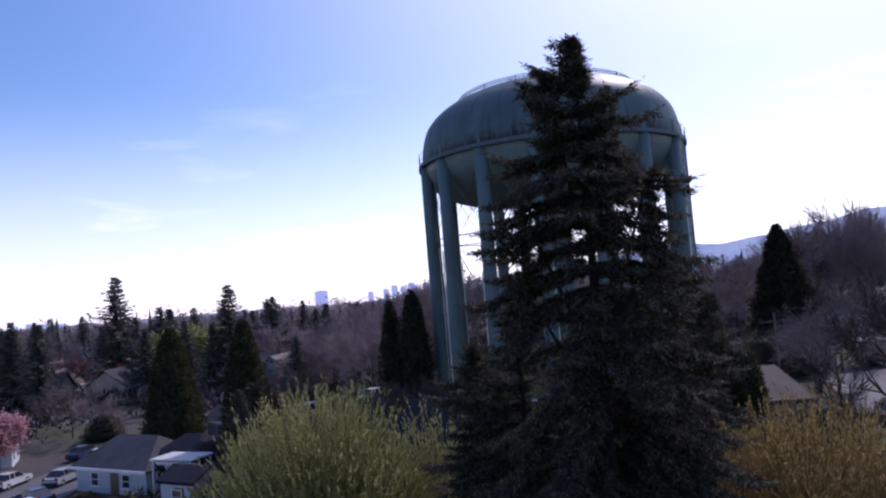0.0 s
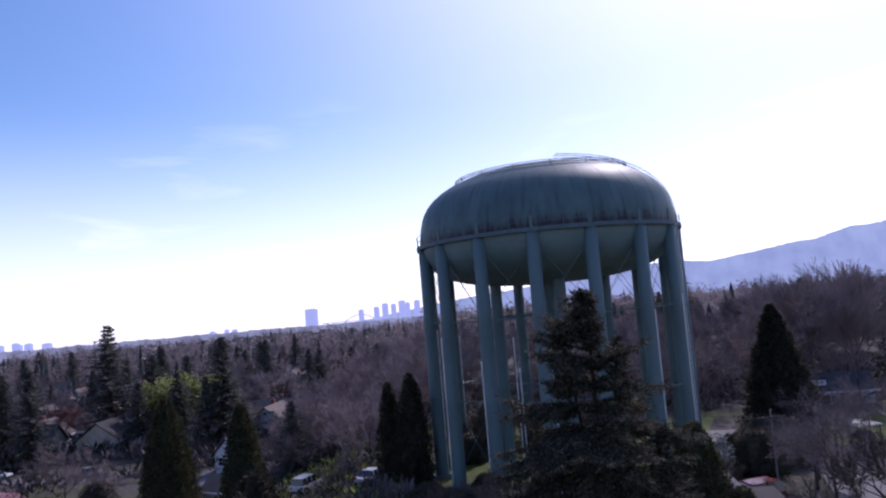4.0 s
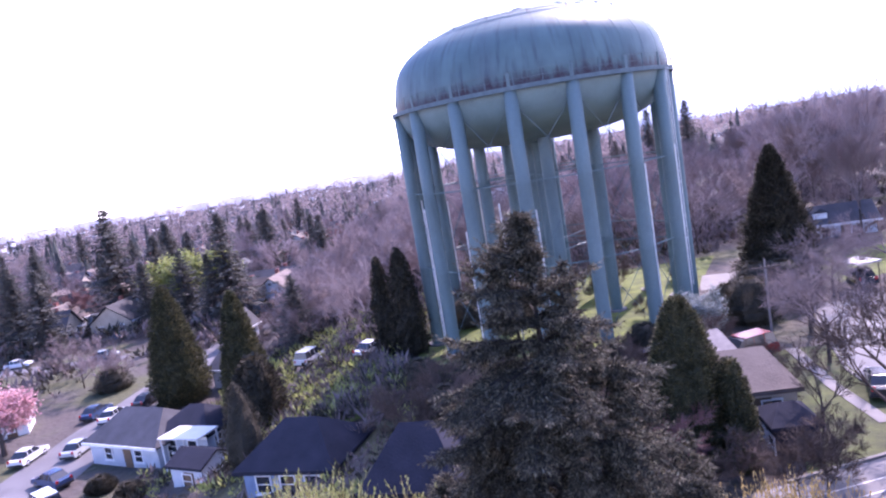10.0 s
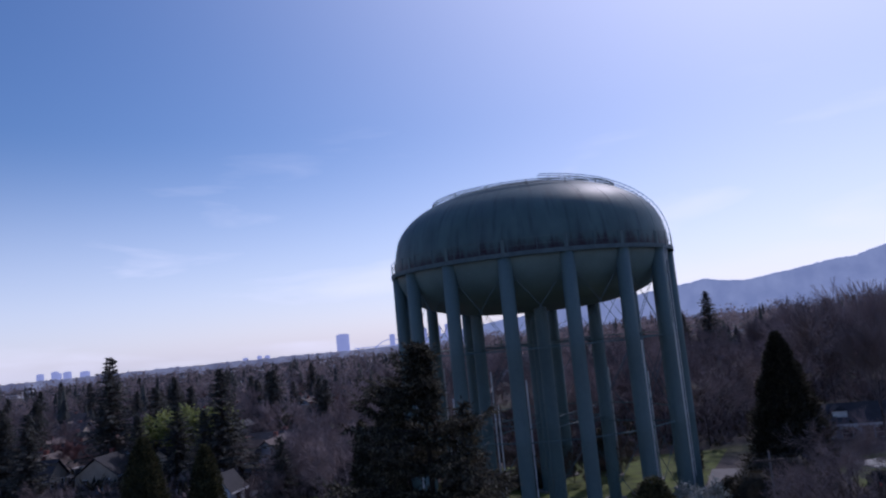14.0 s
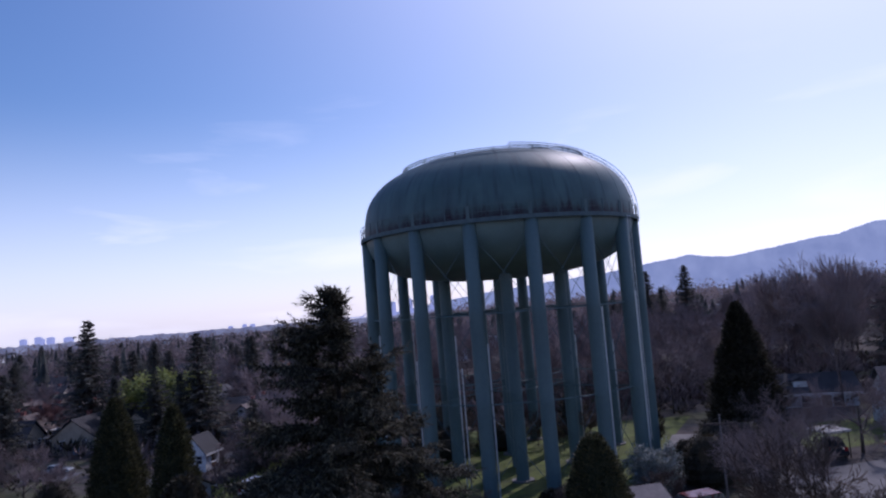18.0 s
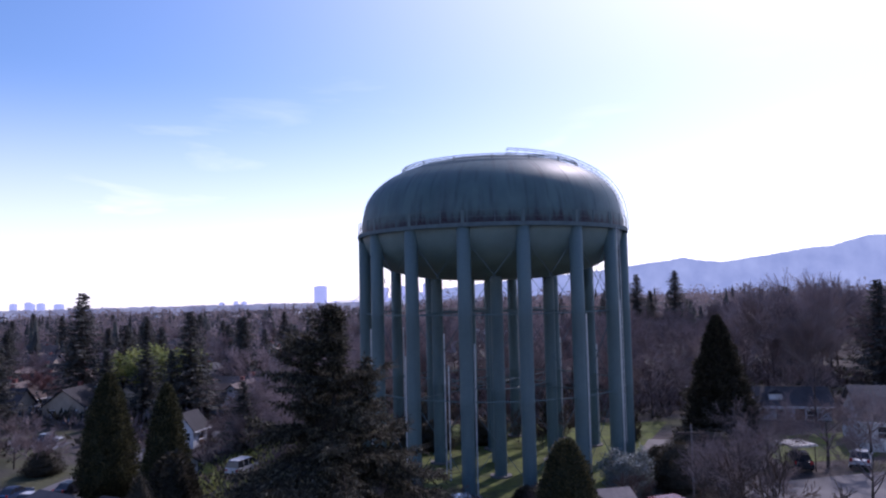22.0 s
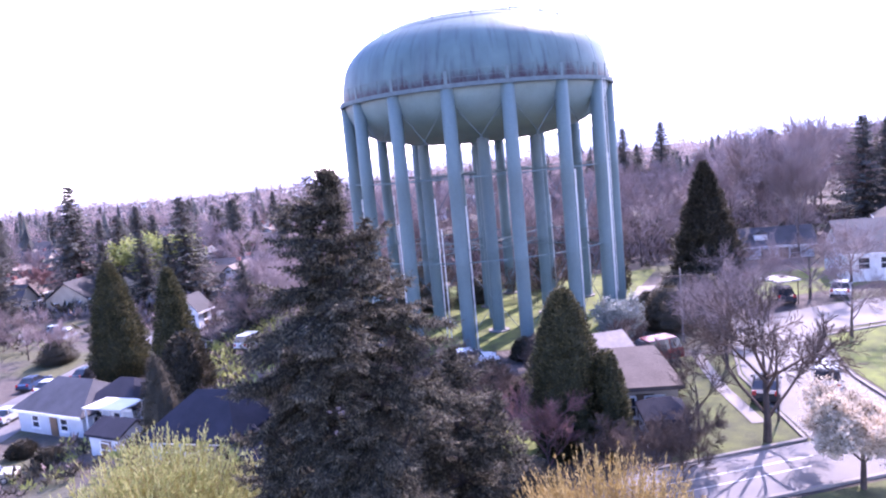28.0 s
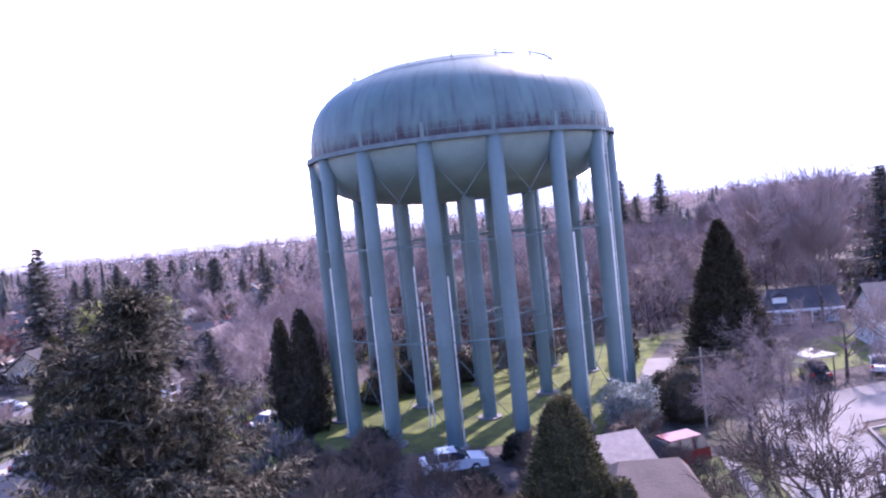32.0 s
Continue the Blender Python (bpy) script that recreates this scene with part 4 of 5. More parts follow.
def bare_meshes(h, seed, trunk=0.2, limbs=5, level=3, kids=2, spread=0.65, gravity=0.03, thin=0.008, start=0.28, limb_mat="twig", leaf=None, leaf_size=0.2, leaf_n=1, splay=0.75):
    rng = random.Random(seed)
    wood, crown, tips, leafb = Buf(), Buf(), [], Buf()
    top = h * start
    wood.tube((0, 0, -0.3), (0.03 * h * 0.2, 0, top), trunk, trunk * 0.75, 9)
    wood.tube((0.03 * h * 0.2, 0, top), (0.0, 0.02 * h, h * 0.62), trunk * 0.7, trunk * 0.25, 7)
    for k in range(limbs):
        az = math.tau * (k + rng.random() * 0.7) / limbs
        z = top + (h * 0.55 - top) * rng.random() if k else top
        d = Vector((math.cos(az) * splay, math.sin(az) * splay, rng.uniform(0.5, 1.0))).normalized()
        branch(crown, tips, rng, Vector((0.01 * h, 0.005 * h, z)), d, h * rng.uniform(0.30, 0.42), trunk * 0.42, level, kids, spread, gravity, thin)
    if leaf:
        for p, d in tips:
            for j in range(leaf_n):
                q = p + Vector((rng.gauss(0, 1), rng.gauss(0, 1), rng.gauss(0, 1))) * leaf_size * 0.9
                frond(leafb, q, Vector((rng.uniform(-1, 1), rng.uniform(-1, 1), rng.uniform(-0.6, 1))).normalized(), leaf_size * rng.uniform(0.6, 1.4), leaf_size * rng.uniform(0.25, 0.5), 0.1, rng)
    return wood.mesh("trunk", M["bark"]), crown.mesh("crown", M[limb_mat]), (leafb.mesh("foliage", M[leaf]) if leaf else None)


def shoots_meshes(h, r, seed, stems, mat_stem, mat_leaf, leaf_n=5, leaf=0.16, lean=0.55):
    """A shrub of many upright shoots."""
    rng = random.Random(seed)
    stem, leafb = Buf(), Buf()
    for s in range(stems):
        az, q = rng.uniform(0, math.tau), math.sqrt(rng.random())
        p = Vector((math.cos(az) * r * 0.55 * q, math.sin(az) * r * 0.55 * q, 0))
        L = h * (1 - 0.5 * q * q) * rng.uniform(0.72, 1.0)
        d = Vector((math.cos(az) * lean * q + rng.uniform(-0.15, 0.15), math.sin(az) * lean * q + rng.uniform(-0.15, 0.15), 1)).normalized()
        bits = 4
        for k in range(bits):
            d = (d + Vector((rng.uniform(-0.13, 0.13), rng.uniform(-0.13, 0.13), 0.02))).normalized()
            n = p + d * L / bits
            stem.tube(p, n, 0.022 * (1 - k / 5), 0.02 * (1 - (k + 1) / 5), 3)
            for j in range(leaf_n if k else 1):
                c = p.lerp(n, rng.random())
                ld = (d + Vector((rng.uniform(-1, 1), rng.uniform(-1, 1), rng.uniform(-0.2, 0.6))) * 0.6).normalized()
                frond(leafb, c, ld, leaf * rng.uniform(0.7, 2.2), leaf * rng.uniform(0.10, 0.3), 0.05, rng)
            p = n
    return stem.mesh("shoots", M[mat_stem]), leafb.mesh("leaves", M[mat_leaf])


def plant(name, x, y, meshes, label, category, group="", rz=0.0, scale=1.0, sink=0.0, names=("trunk", "crown", "leaves")):
    t = thing(name, x, y, ground_z(x, y) - sink, label, category, group, rz, scale)
    for nm, me in zip(names, meshes):
        if me:
            part(nm, me, None, t)
    return t


# the ragged fir in front of the tower
plant("fir_tree", -5.08, -48.2, ragged_fir_meshes(15.05, 3.0, 11, 390, blunt=0.8, tops=(((-0.7, 0.35), 14.3), ((0.75, 0.2), 13.8), ((1.5, -0.4), 11.6), ((-1.6, 0.5), 11.0), ((0.3, -1.7), 10.4), ((2.0, 0.9), 9.6), ((-1.9, -0.9), 9.2))), "tall ragged dark fir standing before the water tower", "tree")
plant("fir_tree", -2.5, -44.0, ragged_fir_meshes(6.0, 2.0, 13, 110), "low ragged fir beside taller ones", "tree")
plant("fir_tree", -2.7, -45.0, ragged_fir_meshes(9.6, 2.4, 12, 190, tops=(((1.2, -0.6), 8.4), ((-0.9, -0.5), 8.0))), "ragged fir crowding the tall one", "tree")
plant("fir_tree", -6.9, -45.4, ragged_fir_meshes(8.6, 2.3, 14, 140), "smaller ragged fir under the tall one", "tree")
plant("fir_tree", -8.2, -44.2, ragged_fir_meshes(7.4, 2.5, 15, 140), "low ragged fir beside taller ones", "tree")
# clipped cones
plant("cypress_tree", 2.41, -31.0, dense_cone_meshes(8.3, 2.2, 3, 28000, 0.2, "yew", 0.58), "dark pointed evergreen beside the brown-roofed house", "tree")
plant("cypress_tree", 4.2, -31.9, dense_cone_meshes(5.3, 1.1, 4, 9000, 0.2, "yew", 0.5), "slim dark evergreen beside a house wall", "tree")
plant("cypress_tree", -41.7, 11.4, dense_cone_meshes(13.2, 3.3, 5, 22000, 0.34, "yew", 0.72), "tall dark cypress cone beside the valley street", "tree", "pair of cypresses")
plant("cypress_tree", -28.4, -4.2, dense_cone_meshes(12.0, 2.4, 6, 18000, 0.3, "yew", 0.72), "tall dark cypress cone behind a white house", "tree", "pair of cypresses")
plant("cypress_tree", -26.8, -6.5, dense_cone_meshes(6.0, 2.2, 7, 3400, 0.5, "hedge", 0.45), "dark bushy evergreen on the slope", "tree")
plant("holly_tree", 20.1, 0.4, dense_cone_meshes(12.6, 3.2, 8, 26000, 0.36, "hedge", 0.86, 1.08, rag=1.9), "broad dark evergreen beyond the drive", "tree")
plant("cypress_tree", -13.5, -3.8, dense_cone_meshes(9.4, 1.45, 9, 9000, 0.3, "hedge", 0.62, 1.05, rag=2.4), "dark narrow evergreen beside the tower legs", "tree")
plant("cypress_tree", -15.7, -1.8, dense_cone_meshes(8.9, 1.15, 19, 7000, 0.3, "hedge", 0.62, 1.05, rag=2.4), "slim dark evergreen beside the tower legs", "tree")
plant("cypress_tree", 13.6, 8.5, dense_cone_meshes(3.6, 1.1, 29, 900, 0.4, "hedge", 0.4), "small dark clipped evergreen by the drive", "tree")
plant("cypress_tree", 6.4, 12.5, dense_cone_meshes(4.2, 1.5, 39, 900, 0.4, "hedge", 0.4), "small dark evergreen under the tower", "tree")
plant("cypress_tree", -6.5, 11.5, dense_cone_meshes(4.4, 2.0, 49, 900, 0.4, "hedge", 0.4), "dark rounded evergreen under the tower", "tree")
for i, (x, y, h, r, lab) in enumerate(((12.6, -7.5, 2.8, 1.5, "dark low evergreen shrub by the red car"), (15.4, -6.0, 3.9, 2.6, "dark rounded evergreen hedge shrub"), (18.6, -3.0, 3.4, 2.4, "dark rounded evergreen hedge shrub"), (-1.2, -21.5, 2.2, 1.5, "dark shrub below the tower lawn"), (-8.2, -16.0, 2.2, 1.8, "dark shrub below the tower lawn"), (-9.6, -23.0, 3.0, 2.2, "dark shrub beside the dark-roofed house"), (-5.2, -25.0, 2.4, 1.9, "dark shrub in a back yard"), (-11.8, -14.5, 2.4, 1.8, "dark shrub on the slope's edge"), (0.8, -24.6, 2.0, 1.2, "dark shrub by a back yard"), (-6.9, -30.4, 2.4, 1.6, "dark shrub beside the dark-roofed house"), (-4.0, -33.5, 2.6, 2.2, "dark shrub in a back yard"), (-0.5, -36.5, 2.2, 1.8, "dark shrub by the front street"), (-24.8, -16.6, 6.2, 1.9, "dark evergreen behind the dark-roofed house"), (-7.6, -12.8, 2.4, 1.5, "dark shrub by the tower's foot"), (1.6, -14.4, 1.6, 1.1, "dark shrub by the tower's foot"), (-8.8, 2.6, 2.6, 1.9, "dark shrub at the back of the tower lawn"), (-5.8, 5.4, 2.8, 2.1, "dark shrub at the back of the tower lawn"), (-1.6, 7.6, 2.6, 2.0, "dark shrub at the back of the tower lawn"), (4.4, -13.2, 2.2, 1.5, "dark shrub by the tower's foot"), (-39.8, -10.2, 1.3, 1.2, "dark hedge shrub before the white house"), (-36.2, -12.6, 1.3, 1.2, "dark hedge shrub before the white house"), (-59.5, 0.5, 2.6, 2.0, "dark shrub beside the cherry"), (-54.8, 21.0, 3.0, 2.6, "brown-green rounded shrub by the valley street"), (13.6, -9.6, 3.6, 2.4, "dark rounded evergreen hedge shrub"), (17.4, -6.2, 3.8, 2.8, "dark rounded evergreen hedge shrub"))):
    plant("evergreen_shrub", x, y, dense_cone_meshes(h, r, 50 + i, 3200, 0.22, "hedge", 0.42 if h < 5 else 0.8), lab, "shrub")
plant("silver_shrub", 9.4, -10.6, bare_meshes(2.9, 60, 0.07, 14, 3, 2, 0.8, 0.0, 0.006, 0.04, "twig", "silver", 0.14, 4, 0.9), "pale silvery-leaved shrub at the tower's foot", "shrub", names=("trunk", "crown", "foliage"))
twiggy = [bare_meshes(3.4, 70 + i, 0.06, 11, 4, 2, 0.6, 0.03, 0.007, 0.06, "twig_dark") for i in range(3)]
for i, (x, y, s) in enumerate(((-3.2, -22.8, 1.0), (-6.8, -20.5, 1.1), (-10.5, -18.8, 0.9), (-7.2, -27.0, 1.2), (-1.5, -26.0, 0.9), (-12.2, -25.0, 1.1), (-3.0, -30.0, 0.9), (2.2, -20.6, 0.8), (-6.6, -14.6, 0.5), (3.0, -14.2, 0.5), (2.4, 7.4, 0.8), (4.6, 4.8, 0.7), (0.4, 10.6, 0.9), (7.2, 9.4, 0.8), (-3.4, 9.4, 0.9), (-8.8, 6.4, 0.9), (6.6, -4.0, 0.5), (8.8, -15.6, 0.7))):
    plant("bare_shrub", x, y, twiggy[i % 3], "bare brown twiggy garden shrub", "shrub", "bare shrubs", 77.0 * i, s, names=("trunk", "crown"))
for i, (x, y, s) in enumerate(((6.6, -35.2, 0.8), (7.8, -33.6, 0.75), (5.2, -35.8, 0.8), (3.4, -34.4, 0.7), (9.4, -22.0, 0.7), (8.8, -25.6, 0.6))):
    plant("bare_shrub", x, y, twiggy[i % 3], "bare mauve-brown twiggy shrub beside the tan house", "shrub", "bare shrubs", 47.0 * i, s, names=("trunk", "crown"))
# shrubs of shoots
plant("willow_shrub", -13.9, -41.0, shoots_meshes(6.7, 3.3, 20, 1400, "twig_tan", "olive", 18, 0.12), "pale yellow-green willow shrub with upright shoots", "shrub", names=("stem_mass", "foliage"))
plant("willow_shrub", -10.0, -39.8, shoots_meshes(5.6, 1.3, 21, 260, "twig_tan", "olive", 14, 0.11), "small pale yellow-green shrub by the dark house", "shrub", names=("stem_mass", "foliage"))
plant("golden_shrub", 1.7, -43.6, shoots_meshes(5.6, 3.7, 22, 1200, "twig_tan", "gold", 12, 0.1, 0.6), "golden-brown twiggy shrub without leaves", "shrub", names=("stem_mass", "foliage"))
plant("red_shrub", 1.0, -33.0, bare_meshes(3.6, 23, 0.06, 13, 4, 2, 0.42, 0.06, 0.006, 0.06, "twig_red"), "reddish bare shrub in a back yard", "shrub", names=("trunk", "crown"))
plant("blossom_tree", 13.4, -37.0, bare_meshes(3.8, 24, 0.14, 8, 3, 3, 0.7, 0.03, 0.01, 0.28, "bark", "blossom", 0.11, 7), "small white-blossoming street tree", "tree", names=("trunk", "crown", "blossom"))
plant("cherry_tree", -56.5, 2.0, bare_meshes(6.4, 25, 0.3, 6, 3, 3, 0.7, 0.02, 0.012, 0.25, "twig", "pinkbloom", 0.3, 3), "pink-blossoming cherry tree by the valley street", "tree", names=("trunk", "crown", "blossom"))
plant("street_tree", 11.75, -31.7, bare_meshes(6.2, 26, 0.2, 7, 4, 2, 0.5, 0.03, 0.011, 0.16, "twig_dark", splay=0.66), "bare dark spreading street tree", "tree", names=("trunk", "crown"), scale=1.15)
street_kinds = [bare_meshes(5.4, 27 + k, 0.14, 7, 4, 2, 0.66, 0.01, 0.007, 0.25, "twig", splay=1.05) for k in range(2)]
for i, (x, y, s) in enumerate(((14.0, -20.4, 1.0), (15.6, -14.6, 0.95), (17.0, -12.0, 0.9), (21.5, -6.0, 1.0), (24.5, -15.6, 0.9), (27.5, -3.4, 1.1), (31.5, -2.6, 1.1), (22.6, -1.6, 1.0), (34.0, -15.0, 1.0))):
    plant("street_tree", x, y, street_kinds[i % 2], "bare mauve-twigged street tree", "tree", "street trees", 67.0 * i, s, names=("trunk", "crown"))
plant("street_tree", 9.0, -30.0, bare_meshes(4.0, 28, 0.09, 5, 3, 2, 0.4, 0.05, 0.008, 0.3, "bark", splay=0.5), "slim bare tree on the corner lawn", "tree", names=("trunk", "crown"))


# ---- houses ----
def window(parent, x, y, z, w, h, face):
    """A sash window on a wall; face: 0 front (-y), 1 right (+x), 2 back, 3 left."""
    a = face * math.pi / 2
    fr = Buf()
    t = 0.09
    for x0, z0, x1, z1 in ((-w / 2, 0, -w / 2 + t, h), (w / 2 - t, 0, w / 2, h), (-w / 2 + t, 0, w / 2 - t, t), (-w / 2 + t, h - t, w / 2 - t, h), (-w / 2 + t, h / 2 - 0.03, w / 2 - t, h / 2 + 0.03)):
        fr.box(x0, -0.06, z0, x1, 0.02, z1)
    o = part("window", fr, M["white"], parent)
    o.matrix_basis = Matrix.Translation((x, y, z)) @ Matrix.Rotation(a, 4, "Z")
    pn = Buf()
    pn.box(-w / 2 + t, -0.02, t, w / 2 - t, 0.01, h - t)
    part("pane", pn, M["glass"], o)
    sl = Buf()
    sl.box(-w / 2 - 0.08, -0.12, -0.08, w / 2 + 0.08, 0.0, 0.0)
    part("sill", sl, M["white"], o)


def house(name, x, y, w, d, eave, ridge, rz, wall, roof, label, hip=0.0, windows=2, group="", z=None, chimney=True, door=True, skirt=2.0, over=0.45, trim="white"):
    """A house: w along its ridge, d across, gable ends or hips, with windows, door and chimney."""
    h = thing(name, x, y, ground_z(x, y) if z is None else z, label, "house", group, rz)
    b = Buf()
    b.prism([(-w / 2, -d / 2), (w / 2, -d / 2), (w / 2, d / 2), (-w / 2, d / 2)], -skirt, eave)
    if not hip:
        for s in (-1, 1):
            k = len(b.v)
            b.v += [(s * w / 2, -d / 2, eave), (s * w / 2, d / 2, eave), (s * w / 2, 0, ridge - 0.12), (s * (w / 2 - 0.15), -d / 2, eave), (s * (w / 2 - 0.15), d / 2, eave), (s * (w / 2 - 0.15), 0, ridge - 0.12)]
            b.f += [(k, k + 1, k + 2), (k + 4, k + 3, k + 5), (k, k + 2, k + 5, k + 3), (k + 2, k + 1, k + 4, k + 5)]
    part("wall", b, M[wall], h)
    slope = (ridge - eave) / (d / 2)
    ze = eave - slope * over
    X, Y = w / 2 + over, d / 2 + over
    rx = w / 2 + over - hip * (d / 2 + over)
    th = 0.16
    for s in (-1, 1):
        r = Buf()
        top = [(-X, s * Y, ze), (X, s * Y, ze), (rx, 0, ridge), (-rx, 0, ridge)]
        k = len(r.v)
        r.v += [(p[0], p[1], p[2] + th) for p in top] + top
        r.f += [(k, k + 1, k + 2, k + 3), (k + 7, k + 6, k + 5, k + 4), (k, k + 4, k + 5, k + 1), (k + 1, k + 5, k + 6, k + 2), (k + 2, k + 6, k + 7, k + 3), (k + 3, k + 7, k + 4, k)]
        part("roof", r, M[roof], h)
        fa = Buf()
        fa.box(-X, s * Y - 0.03 if s > 0 else s * Y - 0.03, ze - 0.06, X, s * Y + 0.03, ze + th + 0.02)
        part("gutter", fa, M[trim], h)
        if hip:
            r = Buf()
            top = [(s * X, -Y, ze), (s * X, Y, ze), (s * rx, 0, ridge)]
            k = len(r.v)
            r.v += [(p[0], p[1], p[2] + th) for p in top] + top
            r.f += [(k, k + 1, k + 2), (k + 5, k + 4, k + 3), (k, k + 3, k + 4, k + 1), (k + 1, k + 4, k + 5, k + 2), (k + 2, k + 5, k + 3, k)]
            part("roof", r, M[roof], h)
    for i in range(windows):
        u = (i + 0.5) / windows - 0.5
        window(h, u * (w - 1.0), -d / 2 - 0.01, eave - 1.75, 1.1, 1.2, 0)
        window(h, u * (w - 1.0), d / 2 + 0.01, eave - 1.75, 1.1, 1.2, 2)
    for s, f in ((1, 1), (-1, 3)):
        window(h, s * (w / 2 + 0.01), -d / 4, eave - 1.75, 1.0, 1.2, f)
        window(h, s * (w / 2 + 0.01), d / 4, eave - 1.75, 1.0, 1.2, f)
    if door:
        o = Buf()
        o.box(-0.5, -0.05, 0.05, 0.5, 0.03, 2.1)
        q = part("door", o, M["trimwood"], h)
        q.location = (w * 0.06, -d / 2 - 0.01, eave - 2.55)
        kn = Buf()
        kn.tube((0.38, -0.05, 1.05), (0.38, -0.12, 1.05), 0.04, 0.04, 6, True)
        part("door_handle", kn, M["chrome"], q)
    if chimney:
        c = Buf()
        c.box(w * 0.22 - 0.35, 0.5, ridge - slope * 1.2, w * 0.22 + 0.35, 1.1, ridge + 0.6)
        c.box(w * 0.22 - 0.42, 0.43, ridge + 0.6, w * 0.22 + 0.42, 1.17, ridge + 0.72)
        part("chimney", c, M["redwall"], h)
    return h


# the white house below the hill, with its sunlit porch roof
house("white_house", -38.7, -3.0, 9.0, 6.0, 2.3, 4.2, -26, "siding", "roof", "pale grey-blue house with dark shingle hip roof", hip=0.7, z=-6.7, chimney=False)
house("white_house_wing", -33.2, -4.4, 5.6, 5.2, 2.3, 3.8, -20, "siding", "roofblue", "low pale wing with dark hip roof beside the house", hip=0.8, z=-6.3, chimney=False, door=False)
pr_ = thing("porch_roof", -32.5, -8.7, -5.8, "low sunlit pale metal porch roof on posts", "porch", "", -20)
q = Buf()
q.prism([(-2.1, -1.3), (2.1, -1.3), (2.1, 1.3), (-2.1, 1.3)], 2.35, 2.47)
part("roof_panel", q, M["rooflight"], pr_)
for sx in (-1.9, 1.9):
    for sy in (-1.15, 1.15):
        q = Buf()
        q.tube((sx, sy, -0.8), (sx, sy, 2.35), 0.07, 0.07, 6)
        part("post", q, M["white"], pr_)
house("garage", -29.9, -13.0, 3.4, 3.0, 1.7, 2.4, -26, "siding", "roofblue", "small pale garage with dark roof", z=-5.7, windows=1, chimney=False, trim="roofblue", over=0.25)
# the dark-roofed house on the slope
house("dark_house", -19.0, -21.6, 6.0, 5.4, 2.4, 4.2, -15, "bluewall", "roofblue", "blue-grey house with slate-blue hip roof in shade", hip=0.75, z=-3.3, windows=3, chimney=False, trim="roofblue")
house("dark_house", -10.7, -30.4, 4.4, 4.2, 1.8, 3.8, -12, "bluewall", "roofblue", "low blue-grey house with dark slate hip roof", hip=0.7, z=-0.95, windows=2, chimney=False, trim="roofblue")
# the brown-roofed house by the corner lawn
house("brown_house", 6.7, -25.8, 4.0, 5.0, 2.2, 3.5, -4, "tan", "roofbrown", "tan house with brown shingle roof", hip=0.35, z=-0.95, windows=2, chimney=False, over=0.3, trim="roofbrown")
house("brown_house_wing", 7.2, -30.3, 2.0, 2.4, 1.5, 2.1, -4, "roofblue", "roofblue", "low dark slate-clad wing with dark roof", hip=0.6, z=-0.95, windows=0, chimney=False, door=False, over=0.2, trim="roofblue")
house("small_garage", 5.7, -20.4, 3.0, 4.0, 2.1, 3.0, 14, "tan", "greywood", "small tan garage with pale sunlit roof", z=-0.95, windows=1, chimney=False)
# houses to the right of the tower
dh = house("gable_house", 34.8, 20.4, 7.4, 5.0, 1.7, 3.3, -10, "siding", "roof", "low grey house with a dormer among bare trees", windows=2, chimney=False)
q = Buf()
q.prism([(-2.6, -2.0), (-1.2, -2.0), (-1.2, -0.4), (-2.6, -0.4)], 2.2, 2.9)
dormer = part("dormer", q, M["white"], dh, "small white dormer")
q = Buf()
q.v += [(-2.8, -2.2, 2.85), (-1.9, -2.2, 3.4), (-1.0, -2.2, 2.85), (-2.8, -0.2, 2.85), (-1.9, -0.2, 3.4), (-1.0, -0.2, 2.85)]
q.f += [(0, 1, 4, 3), (1, 2, 5, 4), (0, 2, 1), (3, 4, 5), (0, 3, 5, 2)]
part("dormer_roof", q, M["roof"], dormer)
house("gable_house", 38.5, 4.6, 8.6, 7.4, 2.9, 5.4, -12, "white", "roof", "white house with dark porch openings and grey roof", windows=4)
house("gable_house", 52.5, 21.0, 10, 8.5, 3.0, 5.6, 65, "bluewall", "roof", "grey-blue house with gable roof", windows=3)
house("gable_house", 48, -26.0, 9, 8, 3.0, 5.8, 70, "siding", "roof", "pale bungalow with grey roof", windows=2)
# the hut and sheds in the valley
house("tan_hut", -71.4, 57.2, 3.4, 3.4, 2.2, 3.6, 10, "bluewall", "tan", "small blue house with sunlit tan roof", hip=0.8, windows=1, chimney=False, trim="tan")
house("white_shed", -43.0, 36.5, 3.6, 3.6, 2.8, 4.8, 80, "white", "roof", "narrow white gabled house", windows=1, chimney=False)
house("white_shed", -60.5, 9.5, 3.6, 4.4, 2.3, 4.0, 25, "white", "roofbrown", "small white gabled garage by the street", windows=1, chimney=False)


house("pale_house", -84.7, 60.5, 5.0, 4.6, 2.6, 4.6, 80, "siding", "roof", "pale blue gabled house by the cross street", windows=1, chimney=False)
house("pale_house", -36.6, 15.6, 4.2, 4.0, 2.4, 3.6, -26, "siding", "roof", "low pale house behind the cypresses", windows=1, chimney=False)


# ---- vehicles ----
def wheel(car, x, y, r):
    w = Buf()
    w.lathe([(r * 0.62, -0.1), (r, -0.1), (r, 0.1), (r * 0.62, 0.1)], 16, True)
    o = part("wheel", w, M["rubber"], car)
    o.matrix_basis = Matrix.Translation((x, y, r)) @ Matrix.Rotation(math.pi / 2, 4, "X")
    m = Buf()
    m.lathe([(0.02, -0.09), (r * 0.62, -0.09), (r * 0.62, 0.09), (0.02, 0.09)], 12)
    part("rim", m, M["chrome"], o)


